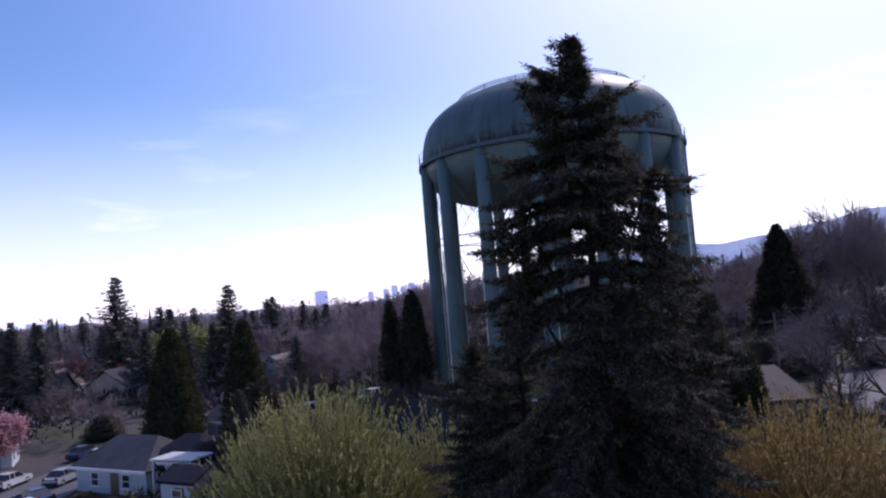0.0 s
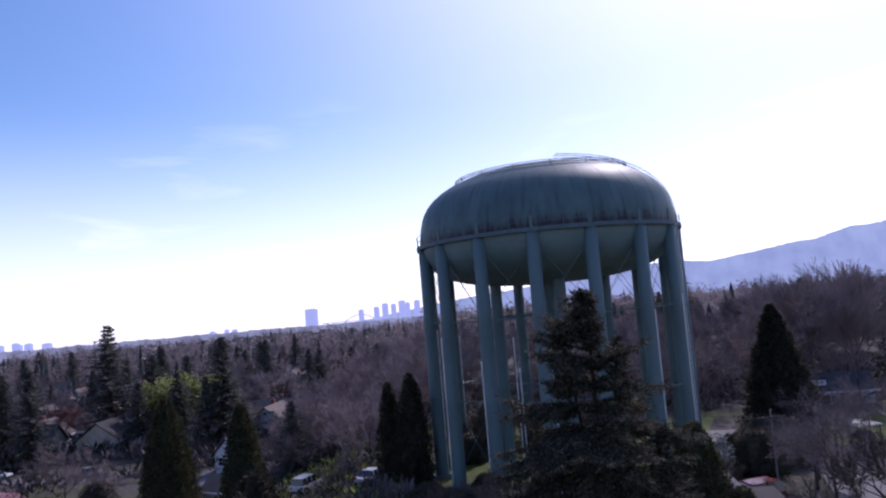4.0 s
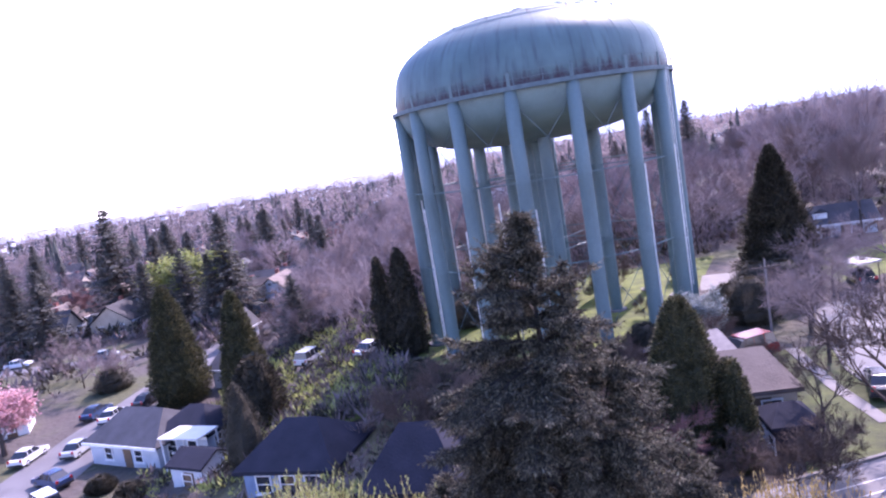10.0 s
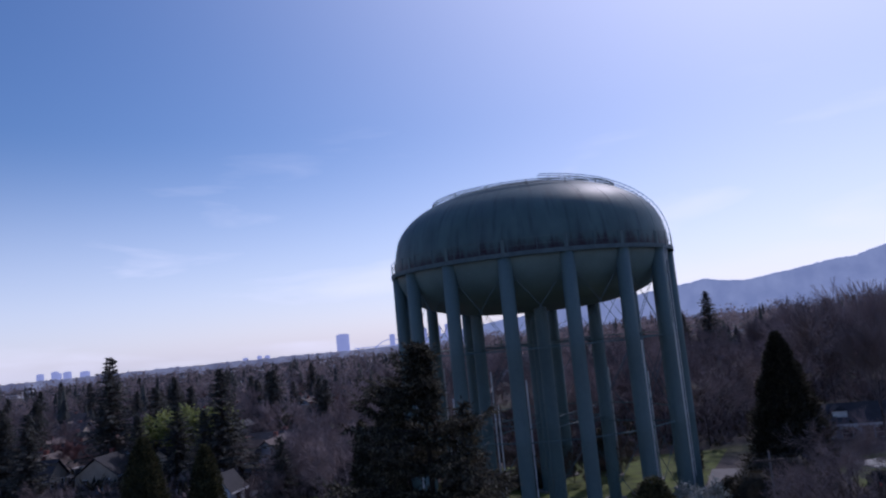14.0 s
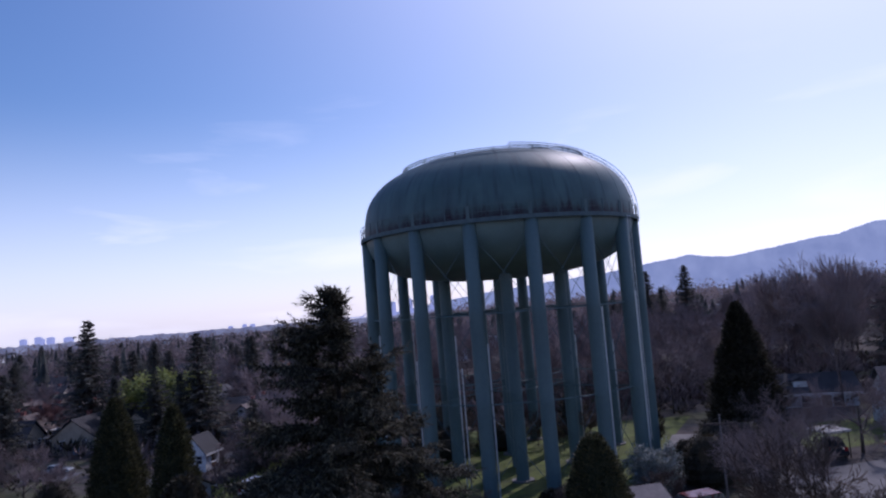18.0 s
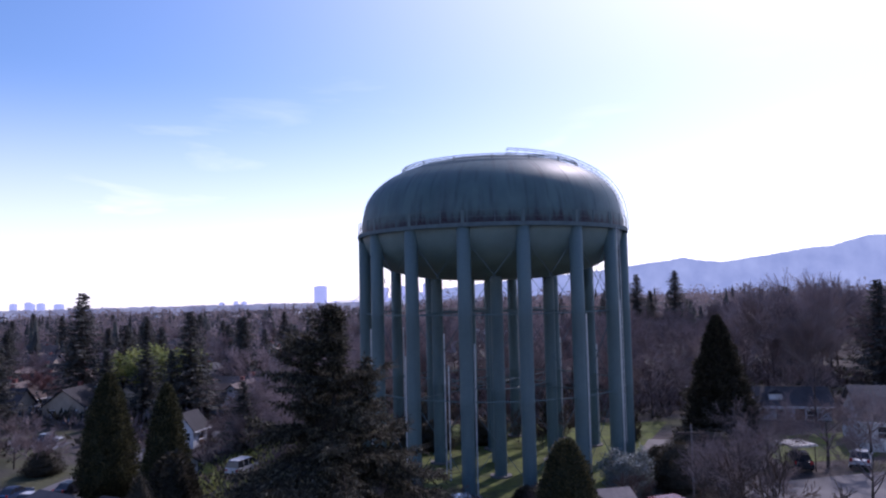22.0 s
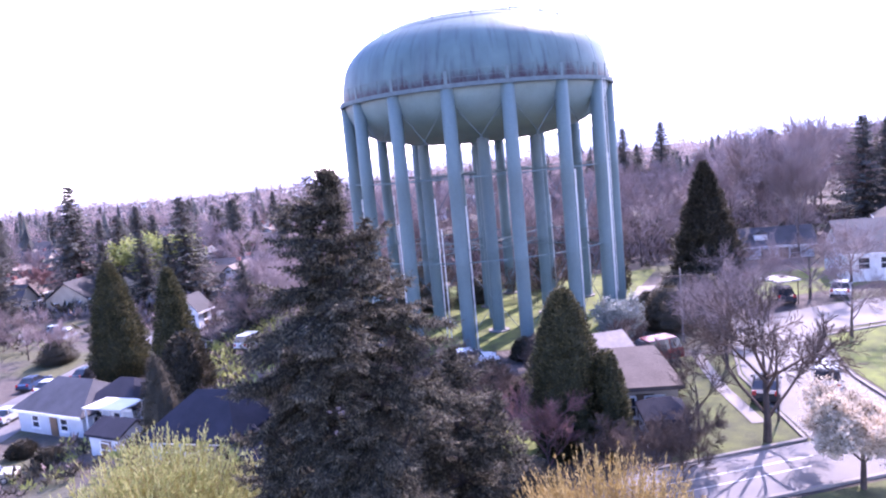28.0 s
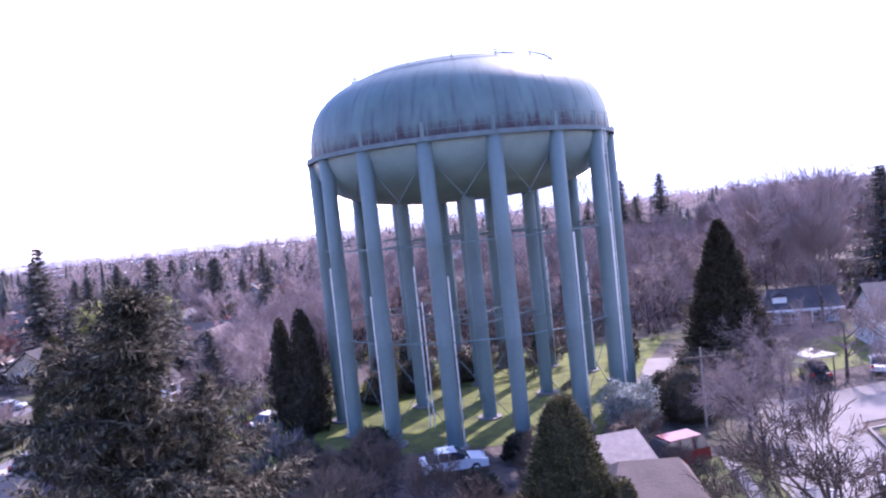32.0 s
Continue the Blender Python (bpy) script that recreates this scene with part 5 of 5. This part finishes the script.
def car_thing(x, y, rz, paint, tall, label, z=None, scale=0.92):
    """A car along its local x; tall: a van or 4x4 shape."""
    c = thing("van" if tall else "car", x, y, (ground_z(x, y) if z is None else z) + 0.05, label, "van" if tall else "car", "parked vehicles", rz, scale)
    L, W = (4.7, 1.9) if tall else (4.4, 1.76)
    if tall:
        body = [(-2.35, 0.35), (-2.35, 1.05), (-2.2, 1.1), (1.3, 1.08), (2.15, 0.95), (2.35, 0.7), (2.35, 0.35)]
        cab = [(-2.25, 1.08), (-2.1, 1.75), (-1.9, 1.84), (0.2, 1.82), (0.55, 1.74), (1.35, 1.08)]
    else:
        body = [(-2.2, 0.32), (-2.2, 0.85), (-2.0, 0.93), (-1.5, 0.95), (1.0, 0.92), (2.0, 0.78), (2.2, 0.6), (2.2, 0.32)]
        cab = [(-1.75, 0.94), (-1.15, 1.38), (-0.9, 1.43), (0.1, 1.42), (0.35, 1.36), (1.05, 0.92)]

    def slab(pr, half0, half1, zr):
        b = Buf()
        n = len(pr)
        zs = [p[1] for p in pr]
        lo, hi = min(zs), max(zs)
        for s in (-1, 1):
            for px, pz in pr:
                u = (pz - lo) / (hi - lo)
                b.v.append((px, s * (half0 * (1 - u) + half1 * u), pz))
        b.f.append(tuple(range(n)))
        b.f.append(tuple(range(2 * n - 1, n - 1, -1)))
        for i in range(n):
            j = (i + 1) % n
            b.f.append((j, i, n + i, n + j))
        return b

    part("body", slab(body, W / 2, W / 2 - 0.06, 0), M["car_" + paint], c)
    glass = slab(cab, W / 2 - 0.08, W / 2 - 0.24, 0)
    part("glasshouse", glass, M["glass"], c)
    roof = Buf()
    zt = max(p[1] for p in cab)
    rx0, rx1 = (-1.95, 0.35) if tall else (-1.0, 0.2)
    roof.box(rx0, -(W / 2 - 0.25), zt - 0.05, rx1, W / 2 - 0.25, zt + 0.025)
    part("roof", roof, M["car_" + paint], c)
    for s in (-1, 1):
        for i in (1, 2):
            k = Buf()
            px = -0.35 if i == 1 else (-1.25 if tall else -1.05)
            k.tube((px, s * (W / 2 - 0.08), cab[0][1]), (px + 0.02, s * (W / 2 - 0.235), zt), 0.035, 0.035, 4)
            part("pillar", k, M["car_" + paint], c)
    for sx in (-1.4, 1.35):
        for sy in (-1, 1):
            wheel(c, sx, sy * (W / 2 - 0.1), 0.34 if tall else 0.31)
    for sy in (-1, 1):
        k = Buf()
        k.box(L / 2 - 0.06, sy * W * 0.34 - 0.17, 0.58, L / 2 + 0.02, sy * W * 0.34 + 0.17, 0.74)
        part("headlight", k, M["lamp"], c)
        k = Buf()
        k.box(-L / 2 - 0.02, sy * W * 0.38 - 0.12, 0.7, -L / 2 + 0.06, sy * W * 0.38 + 0.12, 1.0)
        part("tail_light", k, M["tail"], c)
        k = Buf()
        k.box(0.7, sy * (W / 2 + 0.02) - 0.08, 0.95, 0.85, sy * (W / 2 + 0.02) + 0.08, 1.08)
        part("mirror", k, M["car_" + paint], c)
    for e in (-1, 1):
        k = Buf()
        k.box(e * L / 2 - 0.05, -W / 2 + 0.08, 0.32, e * L / 2 + 0.05, W / 2 - 0.08, 0.5)
        part("bumper", k, M["rubber"], c)
    return c


car_thing(18.0, -25.0, 64, "silver", True, "silver van with dark windows parked facing away, roof in the sun", scale=0.82)
car_thing(14.3, -25.6, 66, "dark", False, "dark car with sunlit roof parked under a bare tree", scale=0.85)
car_thing(9.7, -18.0, -160, "red", True, "red car with sunlit roof beside the small garage")
car_thing(25.2, -3.2, 76, "dark", False, "dark car under a small carport")
car_thing(30.4, -3.0, 60, "white", False, "white car parked across the street")
car_thing(20.2, 4.5, 66, "silver", False, "silver car parked by the hedge")
car_thing(22.6, 8.0, 64, "dark", False, "dark car parked by the hedge")
car_thing(-48.3, 8.4, 86, "white", False, "white car on the valley street")
car_thing(-47.2, -0.4, 86, "silver", False, "silver car parked on the valley street")
car_thing(-52.2, -0.6, 88, "white", False, "white car parked across the valley street")
car_thing(-46.4, 12.5, 80, "dark", False, "dark car parked behind the white house")
car_thing(-51.5, 10.6, 86, "blue", False, "blue car parked across the valley street")
car_thing(-45.6, -7.6, 150, "blue", False, "blue car parked in a front yard")
car_thing(-43.2, -12.6, 140, "white", True, "white van parked in a front yard")
car_thing(-39.2, -15.5, 20, "tan", False, "tan car parked in a front yard")
car_thing(-2.5, -15.3, 10, "white", False, "white car in the sun below the tower lawn")
car_thing(-15.5, -0.0, 160, "blue", False, "dark blue car parked below the tower lawn")
car_thing(-26.4, 10.5, 70, "white", True, "white van with sunlit roof among gardens")
car_thing(-82, 43, 5, "white", False, "white car on the cross street")
car_thing(-66, 40, 5, "silver", False, "silver car on the cross street")
car_thing(-17.8, 0.6, 60, "white", False, "white car in the sun on the slope")


cp = thing("carport", 24.6, -4.0, -0.9, "small carport with flat sunlit white roof", "carport", "", 14)
q = Buf()
q.prism([(-1.15, -1.3), (1.15, -1.3), (1.15, 1.3), (-1.15, 1.3)], 2.1, 2.22)
part("roof_panel", q, M["rooflight"], cp)
for sx in (-1.0, 1.0):
    for sy in (-1.1, 1.1):
        q = Buf()
        q.tube((sx, sy, -0.1), (sx, sy, 2.1), 0.05, 0.05, 6)
        part("post", q, M["bark"], cp)


# ---- pole, wires, fence ----
def utility_pole(x, y, h, label, arm=True):
    p = thing("utility_pole", x, y, ground_z(x, y), label, "utility pole")
    b = Buf()
    b.tube((0, 0, -0.4), (0, 0, h), 0.09 if arm else 0.07, 0.06 if arm else 0.045, 8, True)
    part("pole", b, M["greywood" if arm else "bark"], p)
    if not arm:
        return
    b = Buf()
    b.box(-1.1, -0.06, h - 0.7, 1.1, 0.06, h - 0.56)
    part("cross_arm", b, M["bark"], p)
    for s in (-1.0, -0.4, 0.4, 1.0):
        b = Buf()
        b.tube((s, 0, h - 0.56), (s, 0, h - 0.36), 0.05, 0.03, 6, True)
        part("insulator", b, M["rubber"], p)


utility_pole(13.3, -29.4, 4.6, "slim dark wooden pole on the corner lawn", False)
utility_pole(13.4, -13.4, 5.6, "weathered wooden utility pole by the drive")
utility_pole(40.0, -7.6, 6.4, "weathered wooden utility pole across the street")
wires = thing("overhead_wires", 13.4, -13.4, 5.0, "thin overhead wires between two poles", "wires")
for dy in (-0.4, 0.4):
    b, last = Buf(), None
    for i in range(13):
        u = i / 12
        p = (26.6 * u, 5.8 * u + dy, -0.55 * 4 * u * (1 - u))
        if last:
            b.tube(last, p, 0.006, 0.006, 3)
        last = p
    part("wire", b, M["rubber"], wires)


# ---- woods and streets behind ----
def clear(x, y):
    """Places kept free: tower, streets, yards and the line of flight."""
    if y < -20 and x > -46:
        return False
    if math.hypot(x, y) < 19:
        return False
    if -62 < x < -41 and -40 < y < 34:
        return False
    if -46 < x < -24 and -24 < y < 22:
        return False
    if 5 < x < 24 and -60 < y < 18:
        return False
    if 14 < x < 45 and -14 < y < 16:
        return False
    if 20 < x < 30 and 5 < y < 22:
        return False
    if 24 < x < 60 and -60 < y < -8:
        return False
    if 34 < y < 47 and -130 < x < -58:
        return False
    if math.hypot(x + 41.7, y - 11.4) < 5 or math.hypot(x + 37.5, y - 14) < 5 or math.hypot(x - 32, y - 32) < 6 or math.hypot(x - 43.5, y - 36) < 7 or math.hypot(x - 52.5, y - 21) < 8:
        return False
    return True


bare_kinds = [bare_meshes(11, 100 + i, 0.22, 7, 4, 2, 0.55, 0.03, 0.024, 0.18, "twig") for i in range(3)]
slim_kinds = [bare_meshes(11.5, 104 + i, 0.17, 9, 3, 3, 0.4, 0.10, 0.02, 0.3, "twig", splay=0.42) for i in range(2)]
red_kind = bare_meshes(8, 110, 0.18, 6, 4, 2, 0.6, 0.03, 0.03, 0.2, "twig_red")
spring_kind = bare_meshes(9, 111, 0.2, 6, 3, 2, 0.6, 0.03, 0.02, 0.25, "twig", "spring", 0.5, 4)
bloom_kind = bare_meshes(6, 112, 0.2, 6, 3, 2, 0.6, 0.03, 0.02, 0.25, "twig", "blossom", 0.35, 4)
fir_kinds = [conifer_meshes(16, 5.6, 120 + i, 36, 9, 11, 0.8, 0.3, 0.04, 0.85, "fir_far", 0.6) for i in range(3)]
N3 = ("trunk", "crown", "foliage")
# trees that can be told apart
plant("fir_tree", -76.2, 67.3, fir_kinds[0], "tall pointed dark fir above the valley roofs", "tree", scale=1.41)
plant("fir_tree", -69, 70, fir_kinds[1], "dark fir beside a taller one", "tree", scale=1.02)
plant("fir_tree", -49.5, 53, fir_kinds[2], "broad dark fir behind the cypresses", "tree", scale=1.18)
plant("fir_tree", -31, 24, fir_kinds[1], "dark fir behind the cypresses", "tree", scale=0.6)
plant("fir_tree", 59.9, 155.6, fir_kinds[0], "tall dark fir far behind the tower", "tree", scale=1.28)
plant("fir_tree", 47.5, 152, fir_kinds[2], "tall dark fir far behind the tower", "tree", scale=1.22)
plant("fir_tree", 52.5, 156, fir_kinds[1], "dark fir far behind the tower", "tree", scale=0.9)
plant("fir_tree", 54.5, 36.5, fir_kinds[1], "tall dark fir at the edge of the bare wood", "tree", scale=0.99)
plant("fir_tree", 58.5, 37.5, fir_kinds[0], "tall dark fir at the edge of the bare wood", "tree", scale=0.96)
plant("fir_tree", 61.5, 34.0, fir_kinds[2], "tall dark fir at the edge of the bare wood", "tree", scale=1.02)
plant("spring_tree", -64, 64.5, spring_kind, "tree with fresh yellow-green leaves", "tree", scale=1.12, names=N3)
plant("spring_tree", -59.5, 67, spring_kind, "tree with fresh yellow-green leaves", "tree", scale=1.18, rz=90, names=N3)
plant("red_tree", -42, 110, red_kind, "red-budding round tree in the valley", "tree", scale=1.2, names=N3)
plant("bloom_tree", -24, 125, bloom_kind, "white-blossoming tree in the valley", "tree", names=N3)
plant("bare_tree", -55.5, 20, bare_kinds[1], "rounded bare tree by the valley street", "tree", scale=0.5, names=N3)
plant("bare_tree", -60.5, 24, bare_kinds[0], "rounded bare tree by the valley street", "tree", scale=0.55, names=N3)
rs = random.Random(17)
placed = []


def spot(x0, x1, y0, y1, gap):
    for _ in range(60):
        x, y = rs.uniform(x0, x1), rs.uniform(y0, y1)
        if clear(x, y) and all(math.hypot(x - a, y - b) > gap for a, b in placed):
            placed.append((x, y))
            return x, y
    return None


# the bare wood to the right, the slope wood behind the tower, the valley
for count, box, gap, kinds, sc, nm, label in (
    (112, (22, 150, 14, 140), 2.6, bare_kinds + slim_kinds, (0.8, 1.15), "bare_tree", "bare mauve-brown tree of the wood"),
    (90, (-38, 44, 20, 110), 2.6, bare_kinds, (0.55, 0.85), "bare_tree", "bare mauve-brown tree behind the tower"),
    (34, (-34, -13, 4, 60), 2.6, bare_kinds, (0.45, 0.7), "bare_tree", "bare tree on the slope garden"),
    (44, (-190, -30, 66, 230), 4.5, bare_kinds, (0.6, 1.0), "bare_tree", "bare tree among the valley houses"),
    (52, (-150, -30, 50, 150), 4.5, fir_kinds, (0.55, 1.05), "fir_tree", "dark fir among the valley houses"),
    (26, (-190, -60, 120, 230), 6.0, fir_kinds, (0.6, 1.1), "fir_tree", "dark fir among the valley houses"),
    (12, (-40, 44, 60, 190), 7.0, fir_kinds, (0.45, 0.8), "fir_tree", "dark fir behind the tower"),
    (7, (60, 180, 60, 170), 6.0, fir_kinds, (0.7, 1.0), "fir_tree", "dark fir in the bare wood"),
    (5, (-120, -20, 60, 160), 8.0, [red_kind], (0.6, 1.0), "red_tree", "red-budding tree in the valley"),
    (4, (-120, 10, 70, 180), 8.0, [bloom_kind], (0.8, 1.2), "bloom_tree", "white-blossoming tree in the valley"),
):
    for i in range(count):
        at = spot(box[0], box[1], box[2], box[3], gap)
        if at:
            if nm == "bare_tree" and 0 < at[0] < 0.36 * (at[1] + 60):
                sc1 = rs.uniform(0.5, 0.85)
            else:
                sc1 = rs.uniform(*sc)
            plant(nm, *at, kinds[i % len(kinds)], label, "tree", nm.replace("_", " ") + "s", rs.uniform(0, 360), sc1, names=N3)

# valley houses
proto = []
for i, (wall, roof, lab) in enumerate((("white", "roof", "white house with grey gable roof in the valley"), ("siding", "roofbrown", "pale blue house with brown roof in the valley"), ("tan", "roof", "tan house with grey roof in the valley"))):
    proto.append(house("valley_house", -95 - 14 * i, 84 + 6 * i, 9, 7.5, 3.0, 5.8, 20 + 40 * i, wall, roof, lab, windows=2, group="valley houses"))
for i, (x, y, a) in enumerate(((-96, 72, 15), (-104, 92, 100), (-64, 64, 95), (-36, 60, 10), (-44, 63, 85), (-86, 58, 8), (-112, 78, 95))):
    copy_thing(proto[i % 3], pose(x, y, ground_z(x, y), 0, 0, a))
    placed.append((x, y))
for i in range(130):
    at = spot(-150, -36, 58, 190, 6.5) if i % 3 else spot(-230, 60, 70, 330, 11)
    if at:
        copy_thing(proto[i % 3], pose(at[0], at[1], ground_z(*at), 0, 0, rs.choice((0, 90)) + rs.uniform(-8, 8)))

# the far town and woods: too many to count
far_tree, far_fir, far_wall, far_roof = Buf(), Buf(), Buf(), Buf()
for i in range(7000):
    d = 170 * (2600 / 170) ** rs.random()
    a = radians(rs.uniform(-52, 50))
    x, y = d * math.sin(a), -30 + d * math.cos(a)
    if y < 150 or (x > 40 and y < 160):
        continue
    z = ground_z(x, y)
    s = rs.uniform(0.7, 1.25)
    if rs.random() < (0.27 if d < 600 else 0.12):
        h, r = rs.uniform(6, 12.5) * s, rs.uniform(2.4, 4.2)
        for k in range(5):
            zz = z + h * k / 5
            rr = r * (1 - k / 5.4)
            m0 = len(far_fir.v)
            jag = [rs.uniform(0.65, 1.15) for _ in range(7)]
            far_fir.v += [(x + rr * jag[j] * math.cos(math.tau * j / 7 + k), y + rr * jag[j] * math.sin(math.tau * j / 7 + k), zz) for j in range(7)] + [(x, y, zz + h / 5 * 1.7)]
            far_fir.f += [(m0 + j, m0 + (j + 1) % 7, m0 + 7) for j in range(7)]
    elif rs.random() < (0.74 if x < 20 else 0.9):
        h = rs.uniform(8, 14) * s
        n = 130 if d < 420 else (60 if d < 900 else 22)
        c = Vector((x, y, z + h * 0.34))
        for k in range(n):
            az, el = rs.uniform(0, math.tau), rs.uniform(-0.3, 1.5)
            rr = h * 0.5 * rs.uniform(0.35, 1.05)
            q = c + Vector((math.cos(az) * math.cos(el), math.sin(az) * math.cos(el), math.sin(el) * 1.3)) * rr
            w = Vector((rs.uniform(-1, 1), rs.uniform(-1, 1), rs.uniform(-1, 1))) * h * (0.36 / n**0.5)
            m0 = len(far_tree.v)
            w2 = Vector((rs.uniform(-1, 1), rs.uniform(-1, 1), rs.uniform(-1, 1))) * h * (0.7 / n**0.5)
            far_tree.v += [tuple(q + w), tuple(q + w2), tuple(q - w)]
            far_tree.f.append((m0, m0 + 1, m0 + 2))
    else:
        w, dd, h = rs.uniform(4, 7), rs.uniform(3.5, 5), rs.uniform(3, 5)
        far_wall.box(x - w, y - dd, z - 1, x + w, y + dd, z + h)
        m0 = len(far_roof.v)
        far_roof.v += [(x - w - 0.4, y - dd - 0.4, z + h - 0.3), (x + w + 0.4, y - dd - 0.4, z + h - 0.3), (x + w + 0.4, y + dd + 0.4, z + h - 0.3), (x - w - 0.4, y + dd + 0.4, z + h - 0.3), (x - w, y, z + h + 2.4), (x + w, y, z + h + 2.4)]
        far_roof.f += [(m0, m0 + 1, m0 + 5, m0 + 4), (m0 + 2, m0 + 3, m0 + 4, m0 + 5), (m0 + 3, m0, m0 + 4), (m0 + 1, m0 + 2, m0 + 5)]
solid("far_bare_woods", far_tree, M["twig_far"], "distant bare mauve-brown treetops over the valley", "trees", "stuff")
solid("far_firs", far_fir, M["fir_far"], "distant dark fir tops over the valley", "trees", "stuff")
solid("far_house_walls", far_wall, M["white"], "distant pale house walls among trees", "houses", "stuff")
solid("far_house_roofs", far_roof, M["roof"], "distant grey house roofs among trees", "houses", "stuff")

# garden undergrowth between the trees
under = Buf()
fresh = Buf()
green = Buf()
for i in range(9000):
    if i % 3:
        x, y = rs.uniform(-60, 60), rs.uniform(-22, 70)
    else:
        x, y = rs.uniform(-180, 150), rs.uniform(30, 200)
    if not clear(x, y) and not (-24 < x < -13 and -22 < y < 20):
        continue
    z = ground_z(x, y)
    h = rs.uniform(0.5, 2.2)
    c = Vector((x, y, z))
    buf = green if rs.random() < 0.18 else under
    for k in range(22):
        d = Vector((rs.uniform(-0.8, 0.8), rs.uniform(-0.8, 0.8), 1)).normalized()
        q = c + d * h * rs.uniform(0.6, 1.1)
        w = Vector((rs.uniform(-1, 1), rs.uniform(-1, 1), 0)) * 0.05 * h
        m0 = len(buf.v)
        buf.v += [tuple(c.lerp(q, 0.3) + w), tuple(q), tuple(c.lerp(q, 0.5) - w)]
        buf.f.append((m0, m0 + 1, m0 + 2))
for i in range(9000):
    x, y = rs.uniform(-170, -44), rs.uniform(12, 120)
    if i % 4 == 0:
        x, y = rs.uniform(-37, -13), rs.uniform(-20, 24)
        if any(math.hypot(x - a, y - b) < r for a, b, r in ((-33.2, -4.4, 4.5), (-38.7, -3.0, 6.5), (-32.5, -8.7, 3.2), (-29.9, -13.0, 3.2), (-17.8, 0.6, 2.6), (-15.5, -0.0, 2.6), (-26.0, 10.5, 2.6), (-19.0, -21.6, 5.4))):
            continue
    elif i % 8 == 3:
        x, y = rs.uniform(-24, 0), rs.uniform(-40, -13)
        if any(math.hypot(x - a, y - b) < r for a, b, r in ((-19.0, -21.6, 5), (-10.7, -30.4, 3.6), (-2.5, -15.3, 3.4), (-4.0, -19.0, 3.2), (0.0, -13.0, 5.0), (-6.0, -11.5, 3.0), (-5.1, -48.2, 6))):
            continue
    elif i % 4 == 1:
        x, y = rs.uniform(-30, 60), rs.uniform(17, 60)
        if not clear(x, y):
            continue
    elif not clear(x, y):
        continue
    c = Vector((x, y, ground_z(x, y)))
    h = rs.uniform(0.8, 4.2) if x < -44 else rs.uniform(0.5, 2.6)
    buf = green if rs.random() < 0.3 else under
    if -37 < x < 0 and y < 24:
        h *= 0.6
        buf = rs.choice((green, green, fresh, fresh, under) if y > -13 else (green, green, green, fresh, under))
    for k in range(18):
        d = Vector((rs.uniform(-0.9, 0.9), rs.uniform(-0.9, 0.9), 1)).normalized()
        q = c + d * h * rs.uniform(0.4, 1.1)
        w = Vector((rs.uniform(-1, 1), rs.uniform(-1, 1), rs.uniform(-0.5, 0.5))) * 0.09 * h
        m0 = len(buf.v)
        buf.v += [tuple(c.lerp(q, 0.6) + w), tuple(q), tuple(c.lerp(q, 0.7) - w)]
        buf.f.append((m0, m0 + 1, m0 + 2))
solid("undergrowth_twigs", under, M["twig"], "bare brown garden undergrowth on the slopes", "undergrowth", "stuff")
solid("undergrowth_fresh", fresh, M["spring"], "fresh yellow-green garden plants on the slope", "undergrowth", "stuff")
solid("undergrowth_green", green, M["hedge"], "low green garden shrubs on the slopes", "undergrowth", "stuff")
